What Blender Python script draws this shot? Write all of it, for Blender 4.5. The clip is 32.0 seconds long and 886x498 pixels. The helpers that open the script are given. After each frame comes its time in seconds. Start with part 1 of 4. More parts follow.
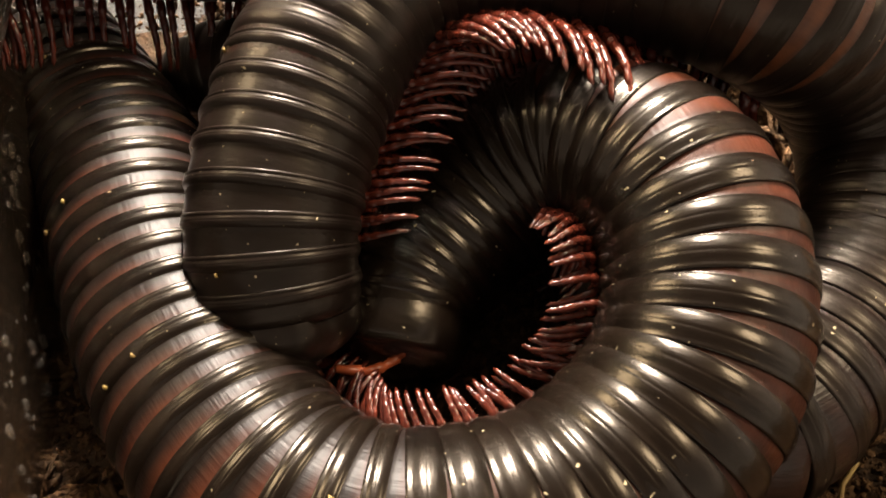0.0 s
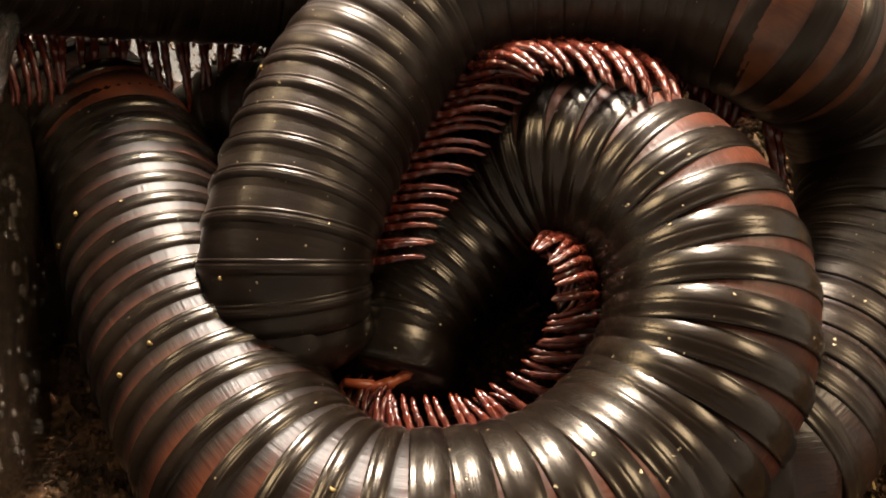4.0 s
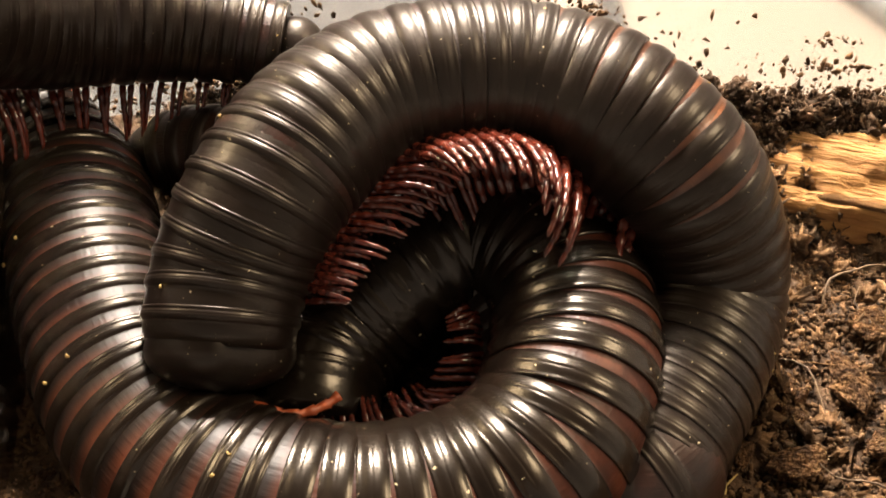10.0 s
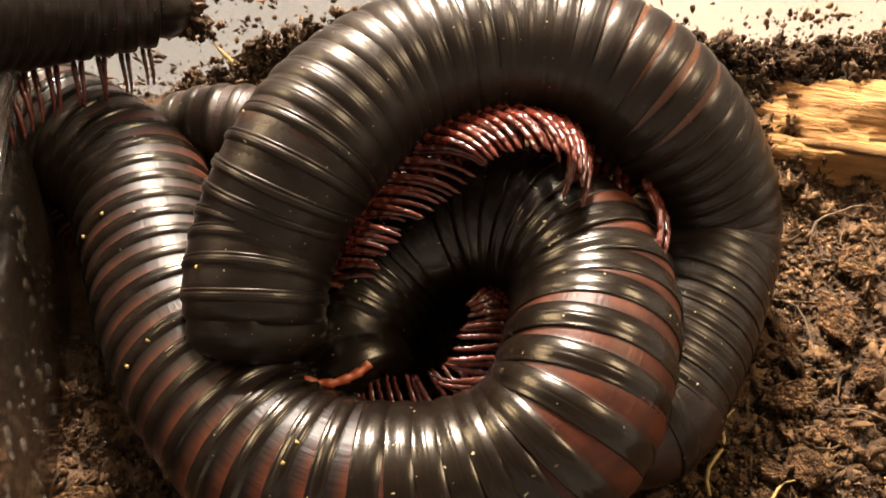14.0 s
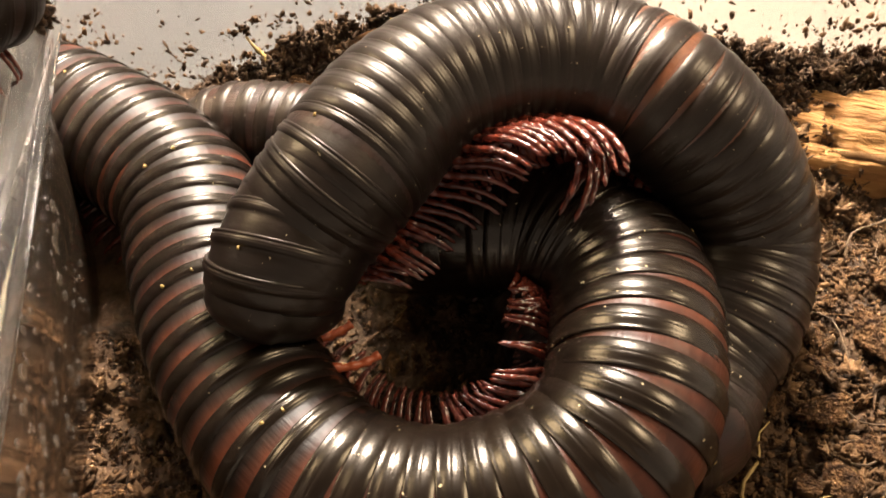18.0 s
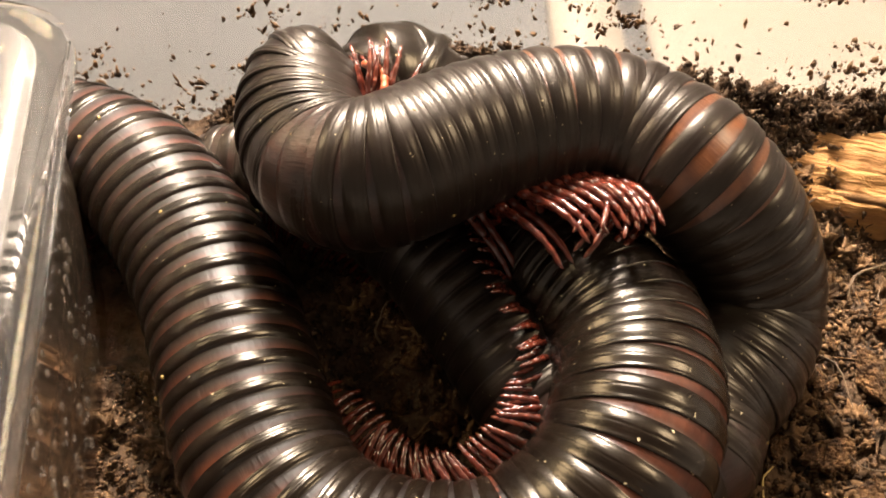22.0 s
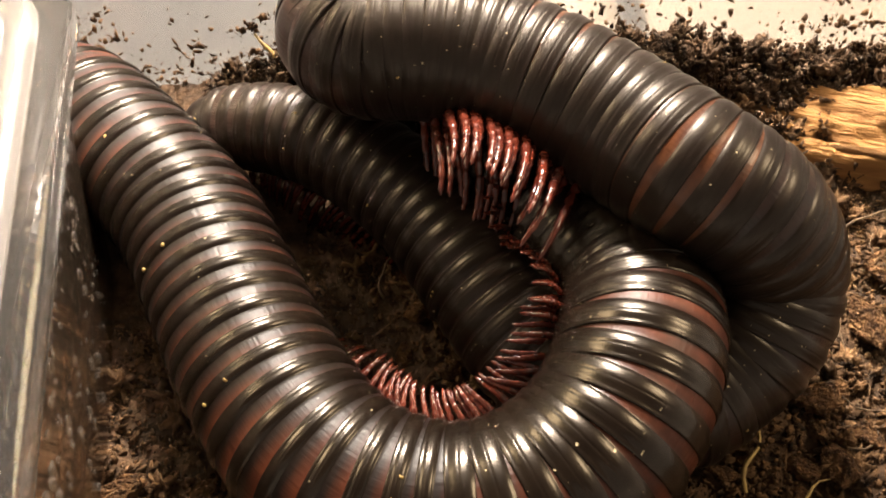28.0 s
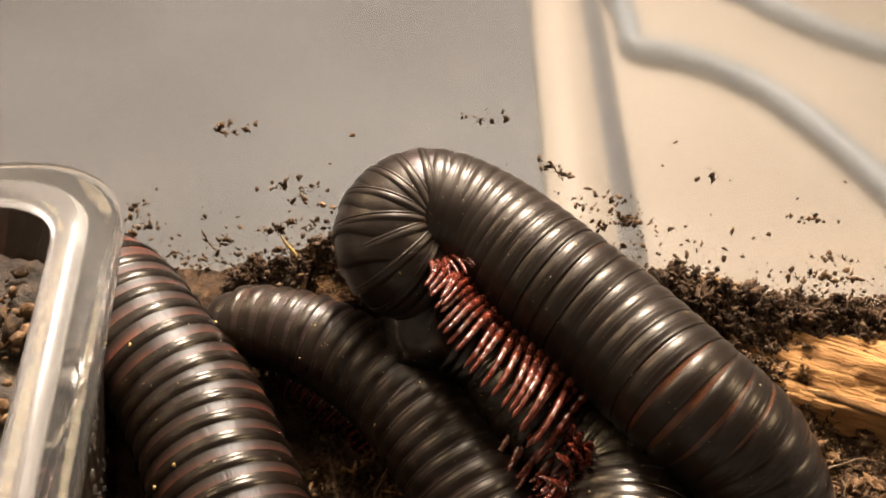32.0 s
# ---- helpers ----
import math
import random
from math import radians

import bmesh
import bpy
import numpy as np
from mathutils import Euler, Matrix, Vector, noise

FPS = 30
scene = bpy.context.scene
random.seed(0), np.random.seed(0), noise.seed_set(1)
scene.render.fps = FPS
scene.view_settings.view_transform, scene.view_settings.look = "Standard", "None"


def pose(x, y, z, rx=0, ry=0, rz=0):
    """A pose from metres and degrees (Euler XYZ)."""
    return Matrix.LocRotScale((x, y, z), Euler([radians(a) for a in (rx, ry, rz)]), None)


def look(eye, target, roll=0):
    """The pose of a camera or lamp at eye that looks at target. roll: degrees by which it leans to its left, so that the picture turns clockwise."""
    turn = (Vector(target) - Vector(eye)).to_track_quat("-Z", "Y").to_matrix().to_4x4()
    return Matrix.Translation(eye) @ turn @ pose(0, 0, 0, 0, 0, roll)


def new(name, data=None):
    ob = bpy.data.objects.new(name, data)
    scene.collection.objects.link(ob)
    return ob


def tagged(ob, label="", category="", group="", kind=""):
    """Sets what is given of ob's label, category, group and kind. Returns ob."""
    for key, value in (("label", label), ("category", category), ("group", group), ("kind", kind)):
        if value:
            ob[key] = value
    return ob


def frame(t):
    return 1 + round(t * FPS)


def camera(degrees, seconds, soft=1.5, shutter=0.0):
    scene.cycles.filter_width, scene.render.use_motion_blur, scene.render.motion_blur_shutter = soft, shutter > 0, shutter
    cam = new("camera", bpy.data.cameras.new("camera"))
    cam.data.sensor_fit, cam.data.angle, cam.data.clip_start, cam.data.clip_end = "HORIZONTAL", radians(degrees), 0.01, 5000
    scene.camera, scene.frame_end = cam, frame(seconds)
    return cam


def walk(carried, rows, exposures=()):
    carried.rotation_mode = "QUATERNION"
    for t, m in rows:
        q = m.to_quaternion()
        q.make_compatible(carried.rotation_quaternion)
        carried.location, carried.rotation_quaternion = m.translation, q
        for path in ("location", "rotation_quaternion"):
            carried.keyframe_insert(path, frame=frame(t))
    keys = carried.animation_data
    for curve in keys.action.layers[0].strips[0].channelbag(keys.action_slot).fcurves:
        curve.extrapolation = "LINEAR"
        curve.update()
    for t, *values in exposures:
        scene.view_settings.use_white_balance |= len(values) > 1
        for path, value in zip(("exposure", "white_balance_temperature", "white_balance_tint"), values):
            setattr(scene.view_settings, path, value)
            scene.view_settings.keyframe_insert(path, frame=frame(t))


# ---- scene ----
cam = camera(54.0, 32.0, soft=1.8)
PATH = [
    (0, (0.00096, -0.05053, 0.07355), (0.00116, 0.01161, -0.00479), 0.31),
    (0.5, (0.00086, -0.05103, 0.07295), (-0.00010, 0.01155, -0.00504), -1.21),
    (1, (0.00105, -0.05153, 0.07190), (-0.00018, 0.01229, -0.00508), -1.57),
    (1.5, (0.00156, -0.05215, 0.07092), (0.00003, 0.01276, -0.00513), -1.89),
    (2, (0.00151, -0.05248, 0.07106), (0.00085, 0.01257, -0.00488), -1.27),
    (2.5, (0.00133, -0.05306, 0.07113), (0.00126, 0.01319, -0.00378), -0.67),
    (4.5, (0.00103, -0.05412, 0.06948), (0.00110, 0.01748, -0.00033), 0.14),
    (5, (0.00111, -0.05470, 0.06913), (0.00126, 0.01976, 0.00238), 0.52),
    (5.5, (0.00119, -0.05408, 0.07027), (0.00150, 0.02097, 0.00419), 0.93),
    (6, (0.00135, -0.05208, 0.07211), (0.00151, 0.02247, 0.00546), 0.66),
    (6.5, (0.00200, -0.05131, 0.07357), (0.00188, 0.02345, 0.00716), 0.53),
    (7, (0.00293, -0.05117, 0.07494), (0.00249, 0.02277, 0.00761), 0.06),
    (7.5, (0.00389, -0.05092, 0.07459), (0.00333, 0.02158, 0.00572), -0.40),
    (8, (0.00584, -0.05260, 0.07562), (0.00432, 0.01813, 0.00494), -1.50),
    (8.5, (0.00780, -0.05331, 0.07629), (0.00570, 0.01495, 0.00323), -1.61),
    (9, (0.00953, -0.05489, 0.07782), (0.00840, 0.01290, 0.00432), -0.45),
    (9.5, (0.01011, -0.05506, 0.07962), (0.00925, 0.01235, 0.00576), 0.56),
    (10, (0.00968, -0.05637, 0.08295), (0.00957, 0.01093, 0.00899), 1.29),
    (10.5, (0.00873, -0.05615, 0.08445), (0.00949, 0.00945, 0.00898), 1.45),
    (11, (0.00800, -0.05614, 0.08690), (0.00937, 0.00848, 0.01059), 1.67),
    (11.5, (0.00748, -0.05736, 0.08658), (0.00982, 0.00735, 0.01037), 2.09),
    (12, (0.00799, -0.05732, 0.08717), (0.00962, 0.00791, 0.01139), 1.20),
    (12.5, (0.00845, -0.05832, 0.08690), (0.00945, 0.00649, 0.01075), 0.12),
    (13, (0.00809, -0.05848, 0.08745), (0.00883, 0.00553, 0.01063), -0.47),
    (13.5, (0.00819, -0.05817, 0.08839), (0.00866, 0.00552, 0.01130), -0.80),
    (14, (0.00796, -0.05876, 0.08841), (0.00855, 0.00401, 0.01057), -1.12),
    (14.5, (0.00681, -0.05934, 0.08759), (0.00868, 0.00324, 0.00961), 0.10),
    (16.5, (0.00594, -0.05877, 0.08764), (0.00854, 0.00368, 0.00958), 1.05),
    (17, (0.00516, -0.05827, 0.08777), (0.00686, 0.00386, 0.00943), 0.75),
    (17.5, (0.00424, -0.05728, 0.08796), (0.00514, 0.00480, 0.00957), 0.55),
    (18, (0.00384, -0.05715, 0.08840), (0.00446, 0.00501, 0.01007), 0.35),
    (18.5, (0.00370, -0.05738, 0.08834), (0.00422, 0.00468, 0.00993), 0.16),
    (19, (0.00347, -0.05703, 0.08851), (0.00389, 0.00487, 0.00998), 0.14),
    (19.5, (0.00301, -0.05678, 0.08910), (0.00359, 0.00549, 0.01085), 0.35),
    (20, (0.00295, -0.05664, 0.08957), (0.00378, 0.00582, 0.01147), 0.68),
    (20.5, (0.00273, -0.05552, 0.09081), (0.00355, 0.00740, 0.01309), 0.98),
    (21, (0.00237, -0.05507, 0.09102), (0.00353, 0.00774, 0.01321), 1.32),
    (21.5, (0.00227, -0.05483, 0.09127), (0.00346, 0.00813, 0.01359), 1.45),
    (22, (0.00218, -0.05470, 0.09128), (0.00345, 0.00824, 0.01358), 1.54),
    (22.5, (0.00205, -0.05490, 0.09111), (0.00356, 0.00813, 0.01349), 1.56),
    (23, (0.00233, -0.05513, 0.09105), (0.00377, 0.00781, 0.01336), 1.46),
    (23.5, (0.00214, -0.05513, 0.09091), (0.00357, 0.00766, 0.01310), 1.43),
    (24, (0.00188, -0.05490, 0.09102), (0.00321, 0.00788, 0.01320), 1.37),
    (24.5, (0.00149, -0.05476, 0.09121), (0.00290, 0.00821, 0.01354), 1.39),
    (26.5, (0.00112, -0.05484, 0.09026), (0.00208, 0.00808, 0.01255), 0.92),
    (27, (0.00105, -0.05622, 0.08988), (0.00201, 0.00626, 0.01181), 0.74),
    (27.5, (0.00113, -0.05770, 0.09084), (0.00250, 0.00393, 0.01210), 0.78),
    (28, (0.00111, -0.05829, 0.09079), (0.00326, 0.00284, 0.01168), 1.22),
    (28.5, (0.00090, -0.05745, 0.09141), (0.00321, 0.00409, 0.01262), 1.63),
    (29, (0.00038, -0.05614, 0.09208), (0.00272, 0.00568, 0.01352), 2.17),
    (29.5, (-0.00056, -0.05474, 0.09264), (0.00046, 0.00765, 0.01449), 1.66),
    (30, (-0.00041, -0.05528, 0.09491), (0.00152, 0.00726, 0.01689), 2.54),
    (30.5, (-0.00054, -0.05506, 0.09672), (0.00239, 0.00832, 0.01942), 3.49),
    (31, (-0.00115, -0.05364, 0.09731), (0.00262, 0.00917, 0.01959), 4.46),
    (31.5, (-0.00233, -0.05235, 0.10127), (0.00135, 0.01519, 0.02762), 6.11),
    (32, (-0.00371, -0.05220, 0.10430), (0.00062, 0.01876, 0.03397), 7.73),
]
EXPOSURES = [(0.0, -0.15), (6.0, -0.1), (10.0, 0.02), (14.0, 0.08), (18.0, 0.06), (22.0, -0.06), (30.0, -0.08), (31.0, -0.18), (32.0, -0.58)]
walk(cam, [(t, look(eye, target, roll)) for t, eye, target, roll in PATH], EXPOSURES)

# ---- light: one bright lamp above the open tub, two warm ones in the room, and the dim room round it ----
world = bpy.data.worlds.new("room")
world.use_nodes = True
scene.world = world
world.node_tree.nodes["Background"].inputs[0].default_value = (1.0, 0.81, 0.67, 1)
world.node_tree.nodes["Background"].inputs[1].default_value = 0.36


def lamp(name, eye, target, size, watts, colour):
    data = bpy.data.lights.new(name, "AREA")
    data.shape, data.size, data.energy, data.color = "DISK", size, watts, colour
    ob = new(name, data)
    ob.matrix_world = look(eye, target)
    return ob


lamp("desk_lamp_light", (-0.012, 0.255, 0.290), (0.01, 0.01, 0.0), 0.066, 5.9, (1.0, 0.855, 0.73))
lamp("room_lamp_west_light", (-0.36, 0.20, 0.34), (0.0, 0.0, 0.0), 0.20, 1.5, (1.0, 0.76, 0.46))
lamp("room_lamp_east_light", (0.40, 0.08, 0.46), (0.03, 0.0, 0.0), 0.20, 1.9, (1.0, 0.77, 0.50))

# ---- materials ----


def material(name, colour, rough=0.5, metal=0.0, second=None, scale=300.0, mix=0.5, bump=0.0, bump_scale=900.0, coat=0.0, spec=0.5,
             stretch=(1, 1, 1), detail=6.0, relief=None, speck=None, speck_scale=2500.0, speck_size=0.72, islands=False, tint=(1, 1, 1), depth=0.0004):
    """A procedural surface: two colours mixed by noise at one scale, fine relief at another, and light specks if given."""
    m = bpy.data.materials.new(name)
    m.use_nodes = True
    n, l = m.node_tree.nodes, m.node_tree.links
    b = n["Principled BSDF"]
    b.inputs["Base Color"].default_value = (*colour, 1)
    b.inputs["Roughness"].default_value, b.inputs["Metallic"].default_value = rough, metal
    b.inputs["Coat Weight"].default_value, b.inputs["Coat Roughness"].default_value = coat, 0.12
    b.inputs["Specular IOR Level"].default_value = spec
    b.inputs["Specular Tint"].default_value = (*tint, 1)
    co, mp = n.new("ShaderNodeTexCoord"), n.new("ShaderNodeMapping")
    mp.inputs["Scale"].default_value = stretch
    l.new(co.outputs["Object"], mp.inputs["Vector"])
    info = n.new("ShaderNodeNewGeometry" if islands else "ShaderNodeObjectInfo")
    shift = n.new("ShaderNodeVectorMath")
    l.new(mp.outputs["Vector"], shift.inputs[0])
    l.new(info.outputs["Random Per Island" if islands else "Random"], shift.inputs[1])
    if second:
        tex, ramp, mx = n.new("ShaderNodeTexNoise"), n.new("ShaderNodeValToRGB"), n.new("ShaderNodeMix")
        tex.inputs["Scale"].default_value, tex.inputs["Detail"].default_value = scale, detail
        l.new(shift.outputs["Vector"], tex.inputs["Vector"])
        ramp.color_ramp.elements[0].position, ramp.color_ramp.elements[1].position = 0.5 - mix / 3, 0.5 + mix / 3
        l.new(tex.outputs["Fac"], ramp.inputs["Fac"])
        mx.data_type = "RGBA"
        mx.inputs["A"].default_value, mx.inputs["B"].default_value = (*colour, 1), (*second, 1)
        l.new(ramp.outputs["Color"], mx.inputs["Factor"])
        out = mx.outputs["Result"]
        if speck:
            st, sr, sm = n.new("ShaderNodeTexNoise"), n.new("ShaderNodeValToRGB"), n.new("ShaderNodeMix")
            st.inputs["Scale"].default_value = speck_scale
            l.new(shift.outputs["Vector"], st.inputs["Vector"])
            sr.color_ramp.elements[0].position, sr.color_ramp.elements[1].position = speck_size, speck_size + 0.03
            l.new(st.outputs["Fac"], sr.inputs["Fac"])
            sm.data_type = "RGBA"
            sm.inputs["B"].default_value = (*speck, 1)
            l.new(out, sm.inputs["A"])
            l.new(sr.outputs["Color"], sm.inputs["Factor"])
            out = sm.outputs["Result"]
        l.new(out, b.inputs["Base Color"])
    if bump:
        bt, bn = n.new("ShaderNodeTexNoise"), n.new("ShaderNodeBump")
        bt.inputs["Scale"].default_value, bt.inputs["Detail"].default_value = bump_scale, 5
        if relief:
            fine = n.new("ShaderNodeMapping")
            fine.inputs["Scale"].default_value = relief
            l.new(shift.outputs["Vector"], fine.inputs["Vector"])
            l.new(fine.outputs["Vector"], bt.inputs["Vector"])
        else:
            l.new(shift.outputs["Vector"], bt.inputs["Vector"])
        bn.inputs["Strength"].default_value, bn.inputs["Distance"].default_value = bump, depth
        l.new(bt.outputs["Fac"], bn.inputs["Height"])
        l.new(bn.outputs["Normal"], b.inputs["Normal"])
    return m


cuticle = material("black_cuticle", (0.0042, 0.0025, 0.0018), 0.262, second=(0.0085, 0.0053, 0.0034), scale=260, bump=0.12, bump_scale=1900, relief=(0.22, 0.22, 1), coat=0.18,
                   speck=(0.45, 0.38, 0.24), speck_scale=1500, speck_size=0.735, tint=(1.0, 0.90, 0.76), spec=0.5)
cuticle_dull = material("grey_cuticle", (0.0065, 0.0041, 0.0032), 0.36, second=(0.0105, 0.0066, 0.0050), scale=240, bump=0.10, bump_scale=1700, relief=(0.22, 0.22, 1), coat=0.15,
                        speck=(0.45, 0.38, 0.24), speck_scale=1500, speck_size=0.735, tint=(1.0, 0.89, 0.74), spec=0.36)
red_band = material("red_brown_cuticle", (0.090, 0.0225, 0.0085), 0.42, second=(0.045, 0.0120, 0.0058), scale=420, bump=0.20, bump_scale=2600, relief=(1, 1, 0.06), spec=0.35)
brown_band = material("brown_cuticle", (0.030, 0.0105, 0.0062), 0.34, second=(0.013, 0.007, 0.0045), scale=420, bump=0.20, bump_scale=2600, relief=(1, 1, 0.06))

orange_band = material("orange_brown_cuticle", (0.135, 0.046, 0.0145), 0.36, second=(0.070, 0.022, 0.0085), scale=420, bump=0.20, bump_scale=2600, relief=(1, 1, 0.06), coat=0.15)


def fade_in(m, dark, start, end):
    """The band's colour grows out of the dark shell along the ring's length."""
    n, l = m.node_tree.nodes, m.node_tree.links
    b = n["Principled BSDF"]
    co, sep, span, mx = n.new("ShaderNodeTexCoord"), n.new("ShaderNodeSeparateXYZ"), n.new("ShaderNodeMapRange"), n.new("ShaderNodeMix")
    l.new(co.outputs["Object"], sep.inputs[0])
    l.new(sep.outputs["Z"], span.inputs["Value"])
    span.inputs["From Min"].default_value, span.inputs["From Max"].default_value = start, end
    mx.data_type = "RGBA"
    mx.inputs["A"].default_value = (*dark, 1)
    l.new(b.inputs["Base Color"].links[0].from_socket, mx.inputs["B"])
    l.new(span.outputs["Result"], mx.inputs["Factor"])
    l.new(mx.outputs["Result"], b.inputs["Base Color"])


fade_in(red_band, (0.007, 0.0036, 0.0023), 0.0004, 0.0018)
fade_in(orange_band, (0.010, 0.0050, 0.0034), 0.0003, 0.0016)
fade_in(brown_band, (0.008, 0.0050, 0.0038), 0.0003, 0.0016)
leg_red = material("red_leg_cuticle", (0.112, 0.0195, 0.0095), 0.24, second=(0.050, 0.0095, 0.0055), scale=700, coat=0.5)
antenna_skin = material("orange_antenna", (0.42, 0.10, 0.035), 0.35, second=(0.30, 0.06, 0.02), scale=800)
wet_soil = material("wet_tray_soil", (0.010, 0.0068, 0.0045), 0.7, second=(0.040, 0.025, 0.014), scale=520, bump=1.0, bump_scale=1500, spec=0.3)
soil_mat = material("damp_soil", (0.018, 0.010, 0.005), 0.85, second=(0.088, 0.050, 0.025), scale=420, bump=1.0, bump_scale=1500, spec=0.25)
crumb_mat = material("soil_crumb", (0.016, 0.0098, 0.0056), 0.88, second=(0.150, 0.084, 0.039), scale=200, islands=True, bump=0.9, bump_scale=1700, spec=0.2)
bark_mat = material("brown_bark", (0.075, 0.035, 0.013), 0.85, second=(0.30, 0.155, 0.062), scale=2.2, bump=1.0, bump_scale=6.5, spec=0.2, relief=(0.75, 1, 1), depth=0.12)
wood_mat = material("pale_rotten_wood", (0.40, 0.215, 0.072), 0.75, second=(0.15, 0.068, 0.022), scale=420, mix=0.75, stretch=(0.10, 1, 1), bump=1.0, bump_scale=1100, spec=0.25, depth=0.0011)
straw_mat = material("straw", (0.42, 0.30, 0.09), 0.6, second=(0.26, 0.17, 0.06), scale=900)

# ---- mesh helpers ----


def mesh_of(name, bm, *mats):
    me = bpy.data.meshes.new(name)
    bm.to_mesh(me)
    bm.free()
    for f in me.polygons:
        f.use_smooth = True
    for m in mats:
        me.materials.append(m)
    return me


def part(name, data, parent, label=""):
    ob = new(name, data)
    ob.parent = parent
    if label:
        tagged(ob, label)
    return ob


def lathe(bm, profile, around=40, squash=1.0, slot=None):
    """A closed shell round z from (radius, z, material) rows."""
    rings = []
    for r, z, _ in profile:
        rings.append([bm.verts.new((r * math.cos(2 * math.pi * i / around), squash * r * math.sin(2 * math.pi * i / around), z)) for i in range(around)])
    for k in range(len(rings) - 1):
        for i in range(around):
            j = (i + 1) % around
            f = bm.faces.new((rings[k][i], rings[k][j], rings[k + 1][j], rings[k + 1][i]))
            f.material_index = profile[k][2]
    bm.faces.new(rings[0][::-1]).material_index = profile[0][2]
    bm.faces.new(rings[-1]).material_index = profile[-1][2]


def tube(bm, points, radii, around=8, cap=True):
    """A round tapered rod through the points."""
    rings, side = [], Vector((0, 0, 1))
    pts = [Vector(p) for p in points]
    for k, p in enumerate(pts):
        d = (pts[min(k + 1, len(pts) - 1)] - pts[max(k - 1, 0)]).normalized()
        a = d.cross(side)
        if a.length < 1e-4:
            a = d.cross(Vector((1, 0, 0)))
        a.normalize()
        b = d.cross(a)
        rings.append([bm.verts.new(p + radii[k] * (math.cos(2 * math.pi * i / around) * a + math.sin(2 * math.pi * i / around) * b)) for i in range(around)])
    for k in range(len(rings) - 1):
        for i in range(around):
            j = (i + 1) % around
            bm.faces.new((rings[k][i], rings[k][j], rings[k + 1][j], rings[k + 1][i]))
    if cap:
        bm.faces.new(rings[0][::-1])
        bm.faces.new(rings[-1])
    bmesh.ops.recalc_face_normals(bm, faces=bm.faces)


# ---- the tub: floor, translucent walls ----
WALL_Y = 0.0395


def box(bm, x0, x1, y0, y1, z0, z1):
    m = Matrix.LocRotScale(((x0 + x1) / 2, (y0 + y1) / 2, (z0 + z1) / 2), None, (x1 - x0, y1 - y0, z1 - z0))
    bmesh.ops.create_cube(bm, size=1, matrix=m)


def clear_plastic(name, tint, rough, cloud):
    """See-through plastic with a faint cloudy film."""
    m = material(name, tint, rough, second=tuple(0.93 * c for c in tint), scale=40, bump=0.04, bump_scale=250)
    b = m.node_tree.nodes["Principled BSDF"]
    b.inputs["Transmission Weight"].default_value, b.inputs["IOR"].default_value = 1.0 - cloud, 1.38
    return m


wall_mat = clear_plastic("clear_tub_plastic", (0.95, 0.93, 0.90), 0.10, 0.10)
tray_mat = clear_plastic("soiled_tray_plastic", (0.36, 0.27, 0.20), 0.08, 0.03)
bead_mat = clear_plastic("water", (0.90, 0.86, 0.80), 0.04, 0.03)
# the rim's milky white is a reflection of bright light put into its colour
rim_mat = clear_plastic("whitened_rim_plastic", (0.96, 0.94, 0.92), 0.16, 0.07)
lip_mat = clear_plastic("clear_lip_plastic", (0.97, 0.96, 0.94), 0.03, 0.015)
table_mat = material("cream_table_top", (0.335, 0.300, 0.255), 0.5, second=(0.308, 0.275, 0.232), scale=14, bump=0.1, bump_scale=60)
grey_plastic = material("cloudy_grey_plastic", (0.086, 0.092, 0.097), 0.45, second=(0.079, 0.085, 0.090), scale=25, bump=0.1, bump_scale=80)
for name, dims in (("wall_north", (-0.17, 0.17, WALL_Y, WALL_Y + 0.0016, -0.029, 0.085)), ("wall_south", (-0.17, 0.17, -0.2016, -0.20, -0.029, 0.085)),
                   ("wall_west", (-0.1716, -0.17, -0.2016, WALL_Y + 0.0016, -0.029, 0.085)), ("wall_east", (0.17, 0.1716, -0.2016, WALL_Y + 0.0016, -0.029, 0.085)),
                   ("floor", (-0.1716, 0.1716, -0.2016, WALL_Y + 0.0016, -0.031, -0.0295))):
    bm = bmesh.new()
    box(bm, *dims)
    ob = tagged(new(name, mesh_of(name, bm, wall_mat)), "clear plastic side of the tub, dusty", "tub wall", kind="structure")
    ob.visible_shadow = False
    for f in ob.data.polygons:
        f.use_smooth = False
bm = bmesh.new()
box(bm, -1.2, 1.2, -0.9, 1.2, -0.06, -0.0315)
tagged(new("table_top", mesh_of("table_top", bm, table_mat)), "cream table top under the tub", "table", kind="structure")
for name, dims in (("wall_back", (-1.5, 1.5, 1.2, 1.25, -0.06, 1.6)), ("ceiling", (-1.5, 1.5, -1.2, 1.25, 1.6, 1.65))):
    bm = bmesh.new()
    box(bm, *dims)
    tagged(new(name, mesh_of(name, bm, table_mat)), "plain cream painted wall of the room", "wall", kind="structure")


def rounded(hx, hy, r, n=6):
    """The corners of a rounded rectangle, going round."""
    out = []
    for cx, cy, a0 in ((hx - r, hy - r, 0), (-hx + r, hy - r, 90), (-hx + r, -hy + r, 180), (hx - r, -hy + r, 270)):
        for i in range(n + 1):
            a = radians(a0 + 90 * i / n)
            out.append((cx + r * math.cos(a), cy + r * math.sin(a)))
    return out


def loft(bm, loops, close=False):
    rows = [[bm.verts.new(p) for p in loop] for loop in loops]
    if close:
        rows.append(rows[0])
    for k in range(len(rows) - 1):
        n = len(rows[k])
        for i in range(n):
            bm.faces.new((rows[k][i], rows[k][(i + 1) % n], rows[k + 1][(i + 1) % n], rows[k + 1][i]))
    return rows


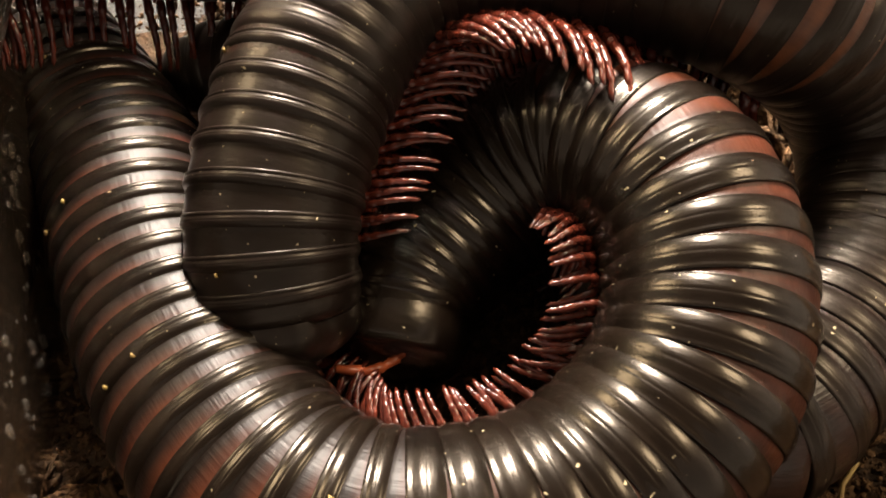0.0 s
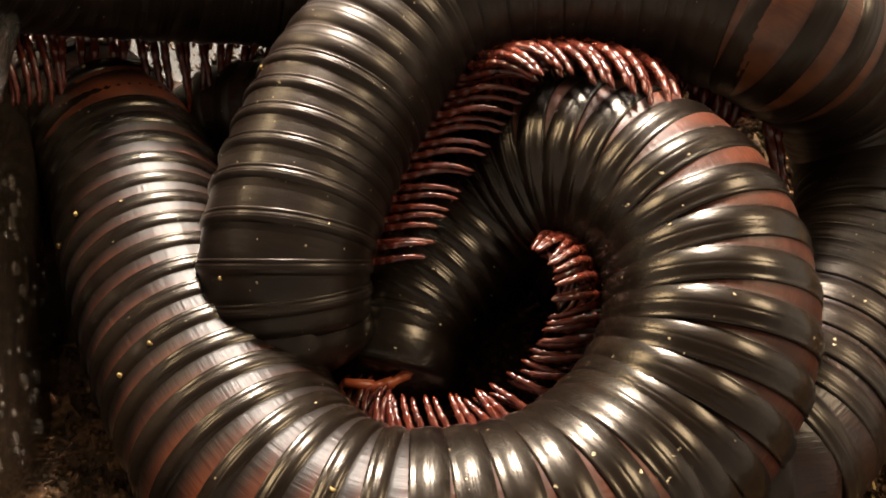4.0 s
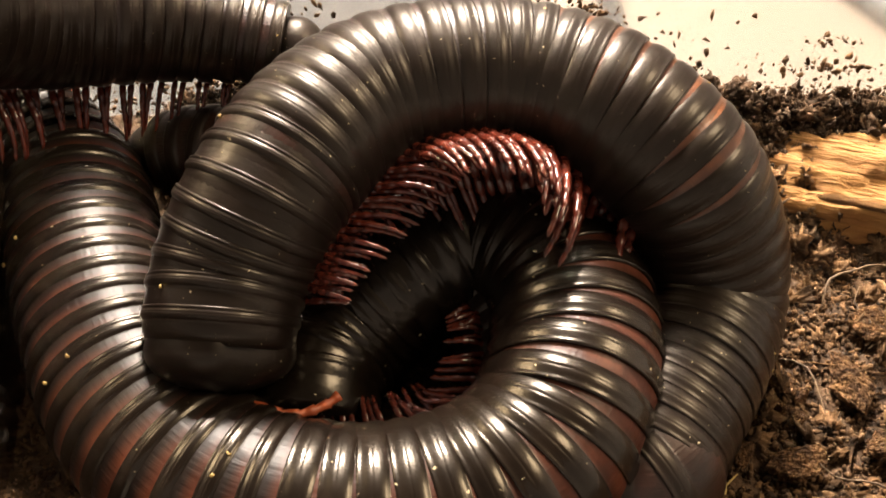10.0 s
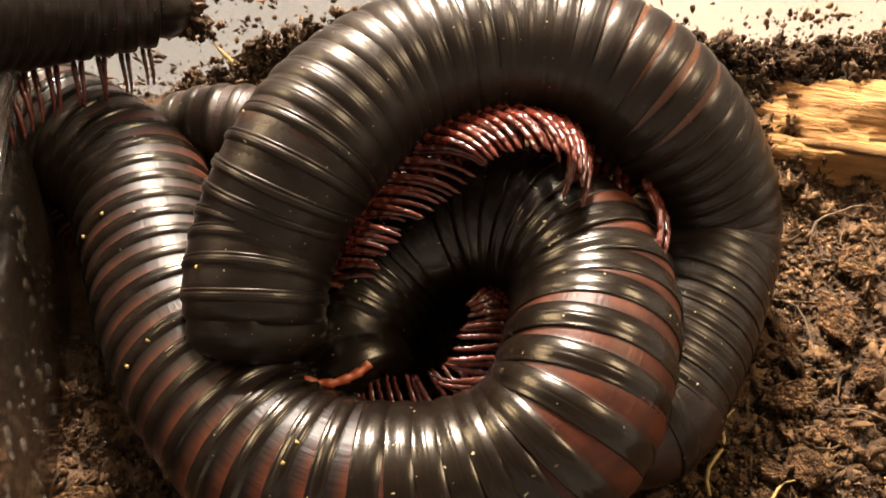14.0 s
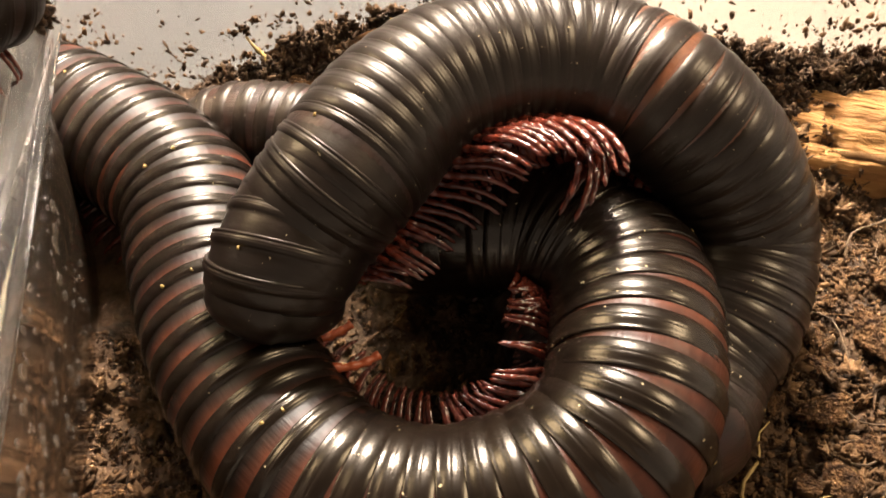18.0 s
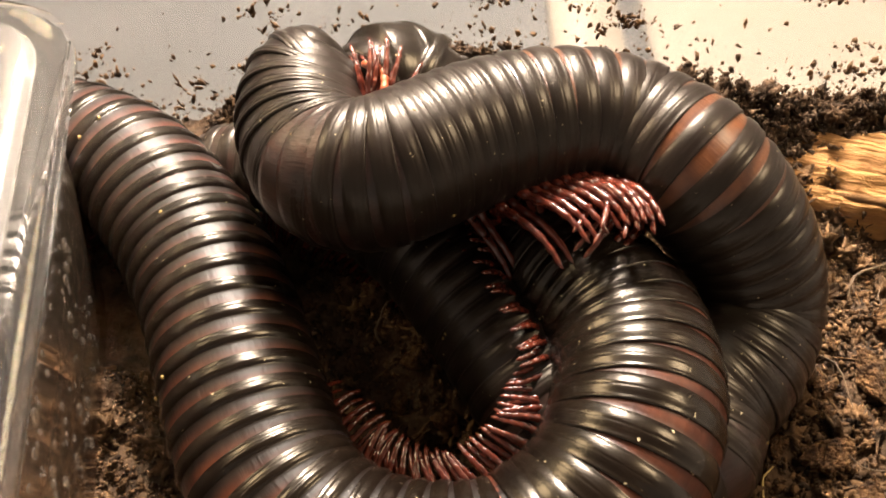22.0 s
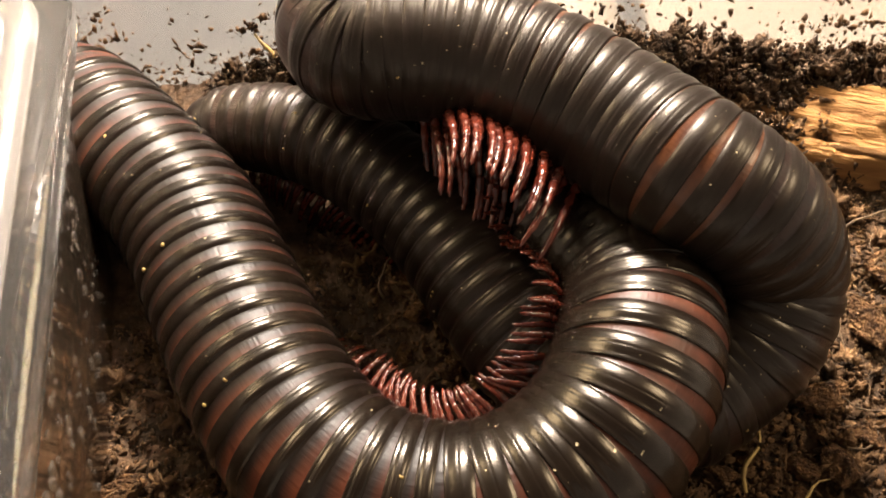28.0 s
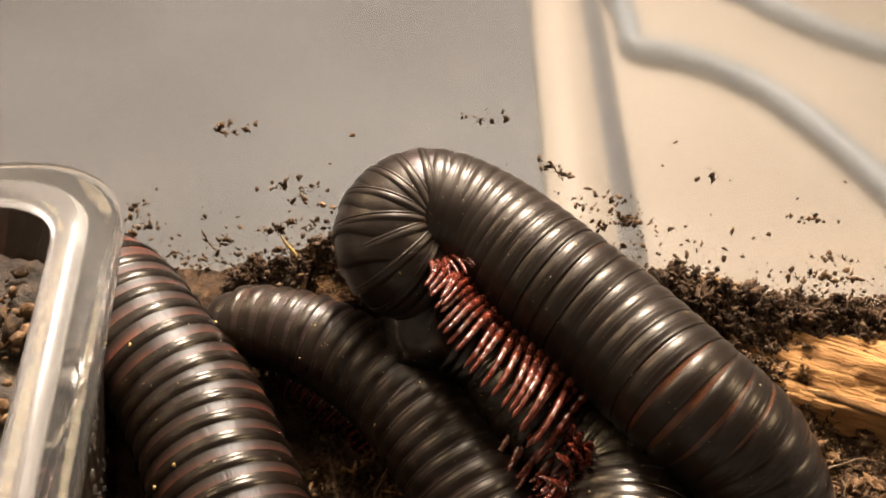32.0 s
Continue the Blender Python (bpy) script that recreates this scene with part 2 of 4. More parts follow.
def ring_at(hx, hy, r, z):
    return [(x, y, z) for x, y in rounded(hx, hy, r)]


# an added flat plate on the table, standing in for the grey left background
backing = tagged(new("grey_backing"), "flat cloudy grey plate added on the table to grey the left background", "lid")
backing.location = (-0.136, 0.196, -0.0315)
bm = bmesh.new()
rows = loft(bm, [ring_at(0.185, 0.150, 0.012, 0.0), ring_at(0.186, 0.151, 0.012, 0.003), ring_at(0.184, 0.149, 0.011, 0.0042), ring_at(0.178, 0.143, 0.010, 0.0044), ring_at(0.176, 0.141, 0.010, 0.0034), ring_at(0.05, 0.04, 0.004, 0.0034)])
bm.faces.new(rows[-1])
part("panel", mesh_of("panel", bm, grey_plastic), backing)
# its pale border stands in for the upright pale band beside the grey
bm = bmesh.new()
loft(bm, [ring_at(0.1795, 0.1445, 0.012, 0.0046), ring_at(0.1790, 0.1440, 0.012, 0.0062), ring_at(0.1640, 0.1290, 0.010, 0.0062), ring_at(0.1635, 0.1285, 0.010, 0.0046)], True)
part("raised_rim", mesh_of("raised_rim", bm, table_mat), backing, "pale raised border of the added plate")

# grey-blue cables on the table behind the tub
cable_mat = material("grey_blue_cable", (0.17, 0.195, 0.22), 0.5, second=(0.20, 0.225, 0.25), scale=60)
for pts in (((0.054, 0.215, -0.028), (0.058, 0.185, -0.028), (0.056, 0.172, -0.028), (0.068, 0.172, -0.028), (0.080, 0.168, -0.028), (0.095, 0.157, -0.028), (0.107, 0.137, -0.028), (0.117, 0.116, -0.028), (0.13, 0.08, -0.028)),
            ((0.080, 0.235, -0.028), (0.103, 0.210, -0.028), (0.120, 0.196, -0.028), (0.140, 0.185, -0.028), (0.18, 0.175, -0.028))):
    bm = bmesh.new()
    line = [(Vector(a) * (1 - u) + Vector(b) * u) for a, b in zip(pts, pts[1:]) for u in (0, 0.25, 0.5, 0.75)] + [Vector(pts[-1])]
    for _ in range(3):
        line = [line[0]] + [(a + 2 * b + c) / 4 for a, b, c in zip(line, line[1:], line[2:])] + [line[-1]]
    tube(bm, line, [0.0035] * len(line), 12)
    tagged(new("cable", mesh_of("cable", bm, cable_mat)), "grey-blue rubber cable lying on the table", "cable", "cables behind the tub")

# ---- soil ----


# how high the heap stands along the far wall: metres along it, millimetres up
RIDGE = ((-0.17, -0.06, -0.036, -0.026, -0.018, -0.010, -0.003, 0.004, 0.012, 0.019, 0.028, 0.038, 0.052, 0.062, 0.17), (1.5, 2.0, 4.0, 6.0, 9.5, 13.5, 15.5, 16.5, 16.5, 15.5, 14.0, 12.0, 9.5, 10.0, 9.5))


def ground(x, y):
    """The soil's height: a hollow under the animals, heaped against the far wall."""
    top = float(np.interp(x, *RIDGE)) / 1000
    foot = 0.016 + 0.010 * max(0.0, min(1.0, (0.040 - x) / 0.012))
    heap = top * max(0.0, min(1.0, (y - foot) / (0.0365 - foot))) ** 1.3
    rough = 0.0016 * noise.noise(Vector((x * 90, y * 90, 0))) + 0.0011 * noise.noise(Vector((x * 260, y * 260, 3))) + 0.0007 * noise.noise(Vector((x * 700, y * 700, 7)))
    return heap + rough - 0.0005


def sheet(name, x0, x1, y0, y1, nx, ny, height, mat):
    xs, ys = np.linspace(x0, x1, nx), np.linspace(y0, y1, ny)
    verts = [(float(x), float(y), height(float(x), float(y))) for y in ys for x in xs]
    faces = [(j * nx + i, j * nx + i + 1, (j + 1) * nx + i + 1, (j + 1) * nx + i) for j in range(ny - 1) for i in range(nx - 1)]
    me = bpy.data.meshes.new(name)
    me.from_pydata(verts, [], faces)
    me.polygons.foreach_set("use_smooth", [True] * len(faces))
    me.materials.append(mat)
    return new(name, me)


tagged(sheet("ground", -0.17, 0.17, -0.2, WALL_Y, 380, 280, ground, soil_mat), "dark damp crumbly soil heaped against the wall", "soil", kind="structure")

# ---- the animals ----


def lump(seed, size, squash=(1, 1, 1), sub=2, rough=0.35, freq=1.3):
    """A broken, angular lump."""
    bm = bmesh.new()
    bmesh.ops.create_icosphere(bm, subdivisions=sub, radius=1)
    off = Vector((seed * 7.3, seed * 3.1, seed * 1.7))
    for v in bm.verts:
        d = v.co.normalized()
        k = 1 + rough * noise.noise(d * freq + off) * 1.6 + 0.45 * rough * noise.noise(d * 3.7 + off) + 0.22 * rough * noise.noise(d * 9.0 + off)
        v.co = Vector((d.x * squash[0], d.y * squash[1], d.z * squash[2])) * size * k
    for f in bm.faces:
        f.smooth = False
    return bm


RADIUS = 0.0087
PITCH = 0.0028


def ring_mesh(dark, band, short=1.0, bulge=0.024, lip=0.003, sleeve=5.4):
    """One body ring: a rounded shell with a fine raised hind rim and a faint seam, and a collar in front that slides into the ring before it."""
    r, front = RADIUS, -1.6 + 2.24 * short
    shell = [(0.90, -1.74), (0.976, -1.81), (0.986, -1.80), (0.989 + 0.6 * lip, -1.76), (0.989 + lip, -1.68), (0.989 + 1.1 * lip, -1.57), (0.990 + 0.9 * lip, -1.45)]
    for k in (0.14, 0.24, 0.36, 0.44, 0.47, 0.50, 0.60, 0.72, 0.82, 0.90, 0.96, 1.0):
        seam = 0.0028 if k == 0.47 else 0.0
        shell.append((0.989 + bulge * (1 - (2 * k - 1) ** 2) - seam - 0.004 * max(0.0, k - 0.9) * 10, -1.6 + k * (front + 1.6)))
    collar = [(0.979, front + 0.10), (0.977, front + 0.45), (0.977, max(2.2, front + 0.6)), (0.970, max(2.8, front + 0.9)), (0.955, 3.6), (0.925, 4.6), (0.88, 5.4)]
    if sleeve < 5.4:
        collar = [(0.979, front + 0.10), (0.977, front + 0.45), (0.972, 0.5 * sleeve), (0.93, 0.8 * sleeve), (0.86, sleeve), (0.6, sleeve + 0.1)]
    bm = bmesh.new()
    lathe(bm, [(q * r, h / 1000, k) for rows, k in ((shell, 0), (collar, 1)) for q, h in rows], 48)
    return mesh_of("ring", bm, dark, band)


def leg_mesh():
    """A jointed leg that reaches out to +x from under the ring and bends down."""
    r = RADIUS
    bm = bmesh.new()
    pts = [(0.0010, -0.90 * r, 0), (0.0024, -1.07 * r, 0.0001), (0.0040, -1.21 * r, 0.0002), (0.0055, -1.36 * r, 0.0002), (0.0066, -1.54 * r, 0.0001), (0.0073, -1.72 * r, 0), (0.0076, -1.86 * r, 0)]
    fine, rad = [], []
    for k in range(len(pts) - 1):
        a, b = Vector(pts[k]), Vector(pts[k + 1])
        w = 0.00066 - 0.00007 * k
        for u, s in ((0.04, 0.88), (0.3, 0.98), (0.8, 1.03), (0.97, 0.92)):
            fine.append(a.lerp(b, u))
            rad.append(w * s)
    fine.append(Vector(pts[-1]) + Vector((0.0003, -0.0005, 0)))
    rad.append(0.00005)
    tube(bm, fine, rad, 6)
    return mesh_of("leg", bm, leg_red)


def head_mesh(dark, wide=0.955, nose=0.56):
    """The rounded end of a body: the blunt head, or the longer tail tip."""
    r = RADIUS
    bm = bmesh.new()
    bmesh.ops.create_uvsphere(bm, u_segments=32, v_segments=20, radius=wide * r)
    for v in bm.verts:
        v.co.z = v.co.z * (nose if v.co.z > 0 else 0.95)
        if v.co.y < 0:
            v.co.x *= 0.86
            v.co.y *= 1.08
    return mesh_of("head", bm, dark)


def antenna_mesh():
    bm = bmesh.new()
    pts = [(0.0030, -0.0035, 0.0055), (0.0040, -0.0066, 0.0066), (0.0046, -0.0086, 0.0066), (0.0050, -0.0104, 0.0060), (0.0052, -0.0119, 0.0052), (0.0053, -0.0130, 0.0043)]
    fine, rad = [], []
    for k in range(len(pts) - 1):
        a, b = Vector(pts[k]), Vector(pts[k + 1])
        for u, s in ((0.03, 0.75), (0.5, 0.95), (0.95, 1.1)):
            fine.append(a.lerp(b, u))
            rad.append(0.0006 * s)
    fine.append(Vector(pts[-1]))
    rad.append(0.0003)
    tube(bm, fine, rad, 8)
    return mesh_of("antenna", bm, antenna_skin)


LEG, ANTENNA = leg_mesh(), antenna_mesh()
bm = bmesh.new()
bmesh.ops.create_icosphere(bm, subdivisions=1, radius=0.00032)
for v in bm.verts:
    v.co *= 0.7 + 0.7 * noise.noise(v.co * 4000)
CRUMB = mesh_of("crumb", bm, straw_mat)


def millipede(label, rings, dark, band, scales, base, with_head=True, feelers=True, reach=1.0, bare=(), open_rings=(), sweep=0):
    """A root at the base with its rings from the head back, each with its four legs. Returns the root and the keyed parts."""
    root = tagged(new("millipede"), label, "millipede", "giant millipedes")
    root.location = base
    ring, cap, bared = ring_mesh(dark, band, 1.06 if feelers else 0.62, 0.030 if feelers else 0.024, 0.016 if feelers else 0.011), head_mesh(dark), ring_mesh(dark, orange_band, 1.12, 0.028, 0.015)
    plain, long = ring_mesh(dark, dark, 0.60 if feelers else 0.85, 0.036, 0.026 if feelers else 0.019), ring_mesh(dark, band, 1.11, 0.030, 0.014)
    # the foremost rings have short collars, so that each one shows its own rim
    neck = [ring_mesh(dark, dark, 0.60, 0.030, 0.020, sleeve) for sleeve in (2.2, 3.6, 4.8)] if feelers and with_head else []
    tip = head_mesh(dark, 0.9, 0.95)
    parts = []
    for i in range(rings):
        first, last = i == 0, i == rings - 1
        ob = part("head" if first and with_head else "tail_tip" if last else "ring", tip if last else cap if first else neck[i - 1] if neck and i < 4 else bared if i in open_rings else plain if with_head and i < (9 if feelers else 12) else long if not feelers and i < 31 else ring, root)
        ob.scale = (scales[i],) * 3
        parts.append(ob)
        if first and with_head:
            for s in (1, -1) if feelers else ():
                a = part("antenna", ANTENNA, ob, "short jointed orange antenna")
                a.matrix_basis = Matrix.Diagonal((s, 1, 1, 1))
        if i % 6 == 2 and not last:
            for k in range(2):
                a = radians(90 + random.uniform(-70, 70))
                bit = part("crumb", CRUMB, ob, "pale crumb of soil stuck on the ring")
                bit.matrix_basis = pose(1.004 * RADIUS * math.cos(a), 1.004 * RADIUS * math.sin(a), random.uniform(-0.0012, 0.0004), random.uniform(0, 90), random.uniform(0, 90), 0)
        if i < 3 or last or (not feelers and i < 10):
            continue
        for z in (-0.0011, 0.0004):
            for s in () if i in bare else (1, -1):
                lg = part("leg", LEG, ob)
                short = reach * min(1.0, 0.50 + 0.035 * i) * (1.12 if feelers and 17 <= i < 36 else 1.0)
                swing = s * sweep + (8 if feelers else 14) * math.sin(i * 0.55 + (z > 0) * 0.9 + (s > 0) * 2.0) + random.uniform(-4, 4)
                lg.matrix_basis = pose(0, 0, z) @ Matrix.Rotation(radians(swing), 4, "Y") @ Matrix.Translation((0, -0.9 * RADIUS, 0)) @ Matrix.Diagonal((s * short, short, max(short, 0.8), 1)) @ Matrix.Translation((0, 0.9 * RADIUS, 0))
    return root, parts


def resample(line, count, tight=None, pitch=None):
    """Places along a smooth line through the given points, even or closer together where tight; with a pitch, spaced by it from the line's start."""
    p = np.array(line, float) / 1000
    p = np.vstack([2 * p[0] - p[1], p, 2 * p[-1] - p[-2]])
    fine = []
    for k in range(1, len(p) - 2):
        for u in np.linspace(0, 1, 24, endpoint=False):
            a, b, c, d = p[k - 1:k + 3]
            fine.append(0.5 * (2 * b + (c - a) * u + (2 * a - 5 * b + 4 * c - d) * u ** 2 + (3 * b - a - 3 * c + d) * u ** 3))
    fine.append(p[-2])
    fine = np.array(fine)
    for _ in range(12):
        fine[1:-1] = (fine[:-2] + 2 * fine[1:-1] + fine[2:]) / 4
    step = np.linalg.norm(np.diff(fine, axis=0), axis=1)
    if tight:
        run = np.concatenate([[0], np.cumsum(step)])[:-1]
        step = step * np.array([tight(p, a) for p, a in zip(fine[:-1], run)])
    s = np.concatenate([[0], np.cumsum(step)])
    along = np.linspace(0, s[-1], count) if pitch is None else pitch * np.arange(count)
    return np.stack([np.interp(along, s, fine[:, k]) for k in range(3)], -1)


def along_both(line, tail, front, rear, tight):
    """Places along one smooth curve through a line and a tail that starts at its end: so many on the line, so many on the tail."""
    fine = resample(line + tail[1:], 1200)
    cut = int(np.argmin(np.linalg.norm(fine - np.array(line[-1]) / 1000, axis=1)))
    def spread(run, count, last, weight):
        step = np.linalg.norm(np.diff(run, axis=0), axis=1)
        far = np.concatenate([[0], np.cumsum(step)])
        s = np.concatenate([[0], np.cumsum(step * np.array([weight(p, a) for p, a in zip(run[:-1], far[:-1])]))])
        at = np.linspace(0, s[-1], count, endpoint=last)
        return np.stack([np.interp(at, s, run[:, k]) for k in range(3)], -1)
    return np.vstack([spread(fine[:cut + 1], front, False, tight), spread(fine[cut:], rear, True, lambda p, a: 1.0)])


def frames(places, lean=62.0, extra=-14.0, rear=None, twist=0.0, curl=0.0, expose=0.0):
    """Poses along a body from the head back: z to the head, y to the back; the belly leans to the inside of each bend."""
    n = len(places)
    t = np.gradient(places, axis=0)
    t = -t / np.linalg.norm(t, axis=1)[:, None]
    turn = np.gradient(np.unwrap(np.arctan2(t[:, 1], t[:, 0])))
    step = np.linalg.norm(np.gradient(places, axis=0), axis=1)
    k = turn / step
    wide = np.hanning(15)
    k = np.convolve(np.pad(k, 7, "edge"), wide / wide.sum(), "valid")
    out = []
    for i in range(n):
        z = Vector(t[i])
        flat = Vector((-z.y, z.x, 0)).normalized()
        a = radians(lean + curl * max(0.0, min(1.0, (20 - i) / 8))) * math.tanh(float(k[i]) * 0.035) + radians(extra if rear is None or i < FRONT else rear)
        a -= radians(expose) * max(0.0, min(1.0, (i - 12) / 6, (FRONT - 6 - i) / 5))
        a -= radians(twist) * max(0.0, min(1.0, (22 - i) / 14))
        down = Vector((0, 0, -1)) * math.cos(a) - flat * math.sin(a)
        y = -down
        x = y.cross(z).normalized()
        y = z.cross(x).normalized()
        out.append(Matrix((x, y, z)).transposed().to_4x4())
        out[-1].translation = Vector(places[i])
    return out


# the hind end of the coiled one, which lies along the wall behind the tray
coiled_tail = [(-160.0, 10.0, 9.0), (-140.0, 27.0, 9.0), (-110.0, 30.5, 9.0), (-80.0, 31.0, 9.0)]
coiled = {}
coiled[0] = [(-54.0, 30.0, 9.0), (-44.5, 27.5, 10.5), (-31.6, 11.1, 9.6), (-26.5, 0.2, 9.6), (-21.7, -9.8, 9.6), (-16.3, -18.4, 9.6), (-10.2, -24.9, 9.6), (-3.1, -27.7, 9.6), (3.9, -27.4, 9.6), (10.8, -25.1, 9.6), (16.6, -20.7, 10.5), (20.6, -16.2, 12.3), (22.7, -10.6, 14.4), (22.9, -4.8, 16.0), (21.4, 0.7, 17.1), (18.0, 5.7, 16.5), (12.8, 9.1, 14.1), (6.2, 7.5, 10.0), (0.5, 1.9, 7.0), (-2.9, -2.7, 6.0), (-3.5, -7.0, 5.0)]
coiled[2.5] = [(-54.0, 30.0, 9.0), (-44.5, 27.5, 10.5), (-31.1, 12.9, 10.3), (-26.2, 1.8, 9.6), (-21.2, -8.7, 9.6), (-15.8, -17.6, 9.6), (-10.2, -24.3, 9.6), (-3.3, -27.2, 9.6), (3.7, -27.1, 9.6), (10.5, -25.0, 9.6), (16.5, -20.0, 9.6), (20.5, -15.7, 11.6), (22.7, -10.2, 14.0), (23.0, -4.5, 15.9), (21.5, 0.9, 17.3), (18.1, 6.0, 17.0), (13.0, 9.6, 14.8), (6.3, 8.8, 10.0), (0.5, 3.0, 7.0), (-2.9, -1.7, 6.0), (-3.5, -6.1, 5.0)]
coiled[6] = [(-54.0, 30.0, 9.0), (-44.5, 27.5, 10.5), (-37.6, 24.7, 12.3), (-34.2, 19.2, 9.6), (-29.4, 10.6, 9.6), (-24.5, 0.9, 9.6), (-19.6, -7.9, 9.6), (-13.6, -16.4, 9.6), (-7.2, -21.5, 9.6), (-0.9, -23.1, 9.6), (5.7, -22.7, 9.6), (11.6, -20.9, 9.6), (17.5, -16.1, 9.6), (21.4, -11.6, 11.7), (22.9, -7.6, 13.9), (23.0, -2.9, 15.6), (21.3, 1.8, 16.9), (18.0, 6.2, 17.1), (12.7, 9.3, 15.3), (6.5, 9.5, 10.0), (0.9, 4.3, 7.0), (-3.0, -0.5, 6.0), (-4.7, -3.6, 5.0), (-4.5, -5.4, 4.5)]
coiled[9] = [(-54.0, 30.0, 9.0), (-44.5, 27.5, 10.5), (-37.2, 20.4, 9.6), (-31.6, 9.5, 9.6), (-26.3, -0.6, 9.6), (-20.7, -10.0, 9.6), (-14.2, -16.9, 9.6), (-7.2, -20.6, 9.6), (0.6, -22.2, 9.6), (8.1, -21.5, 9.6), (14.6, -18.9, 9.6), (19.5, -14.5, 10.2), (22.0, -9.1, 11.5), (23.0, -2.8, 11.9), (22.1, 3.5, 11.7), (18.4, 8.5, 11.4), (12.5, 10.9, 10.2), (5.5, 6.3, 9.8), (-0.6, 1.5, 6.5), (-3.9, -3.9, 6.0), (-4.2, -7.2, 5.0)]
coiled[13] = [(-54.0, 30.0, 9.0), (-44.5, 27.5, 10.5), (-29.7, 17.3, 9.7), (-24.4, 4.4, 9.5), (-19.4, -7.1, 9.8), (-13.7, -15.6, 9.8), (-7.5, -22.0, 9.6), (0.2, -25.0, 9.6), (8.9, -24.7, 9.6), (16.4, -22.0, 11.0), (21.0, -17.9, 13.8), (23.1, -11.5, 15.1), (24.2, -4.9, 14.5), (22.6, 1.2, 14.6), (18.1, 5.7, 13.8), (12.2, 7.5, 12.4), (5.8, 5.8, 10.0), (0.2, 1.3, 7.0), (-2.9, -4.0, 6.5), (-3.5, -7.7, 5.5), (-1.0, -10.1, 5.5)]
coiled[17] = [(-54.0, 30.0, 9.0), (-44.5, 27.5, 10.5), (-27.4, 14.8, 9.6), (-22.7, 3.3, 9.4), (-18.3, -7.5, 9.7), (-13.0, -15.8, 9.4), (-7.1, -22.0, 9.5), (0.0, -25.5, 9.5), (8.1, -26.3, 10.2), (16.0, -24.1, 12.2), (21.5, -19.0, 13.8), (23.4, -11.9, 14.7), (24.1, -6.0, 14.2), (23.1, -0.4, 13.7), (19.5, 3.8, 13.5), (14.0, 5.9, 13.2), (7.9, 5.6, 12.0), (2.1, 2.7, 10.5), (-2.3, -1.6, 9.5)]
coiled[19] = [(-54.0, 30.0, 9.0), (-44.5, 27.5, 10.5), (-31.8, 19.5, 11.0), (-25.7, 11.1, 10.0), (-21.3, 1.4, 10.0), (-18.3, -7.0, 9.9), (-14.0, -16.2, 9.5), (-9.0, -22.8, 9.3), (-1.5, -26.3, 9.3), (7.1, -27.2, 10.3), (14.5, -24.6, 11.5), (20.1, -19.8, 13.4), (22.9, -13.1, 15.2), (23.5, -5.5, 14.6), (20.5, 1.0, 13.4), (15.7, 6.5, 12.2), (9.9, 10.1, 12.0), (4.1, 12.8, 12.0), (-0.9, 16.5, 12.0)]
coiled[21] = [(-54.0, 30.0, 9.0), (-44.5, 27.5, 10.5), (-34.4, 21.1, 11.1), (-27.1, 11.8, 10.0), (-21.6, 2.0, 10.0), (-17.7, -8.3, 9.5), (-14.0, -16.7, 9.0), (-9.5, -22.9, 8.7), (-1.6, -26.7, 8.7), (7.1, -27.5, 9.8), (14.6, -24.8, 10.9), (19.6, -20.4, 12.8), (22.6, -13.9, 14.5), (23.5, -6.2, 14.0), (21.8, 0.2, 13.1), (17.8, 6.5, 12.0), (12.7, 14.6, 11.0), (7.3, 19.1, 12.5), (2.2, 22.9, 18.0), (-1.9, 24.0, 22.0), (-5.2, 23.8, 22.5), (-8.0, 21.5, 21.0)]
coiled[24.5] = [(-54.0, 30.0, 9.0), (-44.5, 27.5, 10.5), (-35.4, 21.0, 11.0), (-28.1, 12.6, 10.0), (-22.5, 2.7, 10.0), (-18.7, -6.9, 9.4), (-15.0, -15.7, 8.8), (-10.4, -22.1, 8.4), (-2.4, -26.4, 8.5), (6.4, -27.4, 9.5), (13.7, -24.6, 10.6), (18.6, -20.8, 12.5), (21.8, -14.5, 14.2), (23.0, -7.1, 13.8), (21.5, -1.1, 13.0), (18.0, 5.5, 12.0), (13.0, 14.5, 11.0), (9.5, 21.0, 11.0), (7.2, 26.8, 12.2), (7.1, 30.4, 16.4), (9.5, 32.6, 18.8)]
coiled[28] = [(-54.0, 30.0, 9.0), (-44.5, 27.5, 10.5), (-34.4, 17.1, 11.0), (-27.1, 8.8, 10.0), (-21.4, -1.9, 10.0), (-16.9, -10.8, 10.0), (-11.4, -19.5, 10.0), (-5.1, -25.1, 10.0), (2.5, -27.5, 10.0), (8.9, -27.4, 11.0), (15.5, -24.0, 12.2), (20.1, -19.2, 14.0), (22.8, -12.9, 15.2), (23.6, -7.2, 14.3), (22.1, -1.9, 13.1), (18.4, 5.0, 12.0), (13.2, 14.4, 11.0), (7.0, 23.4, 11.0), (1.2, 30.5, 12.0)]
coiled[32] = [(-54.0, 30.0, 9.0), (-44.5, 27.5, 10.5), (-34.8, 17.1, 11.0), (-27.4, 8.8, 10.0), (-21.7, -1.2, 10.0), (-17.2, -9.4, 10.0), (-11.7, -17.5, 10.0), (-5.2, -23.1, 10.0), (2.5, -25.5, 10.0), (9.0, -25.4, 11.0), (16.4, -22.0, 12.2), (21.7, -17.7, 14.0), (24.3, -12.1, 15.2), (24.2, -7.4, 14.3), (25.0, 2.5, 13.1), (20.9, 7.2, 11.9), (14.7, 13.2, 12.0), (8.9, 19.9, 12.0), (3.2, 21.7, 15.0), (-1.2, 21.1, 18.0)]
riding = {}
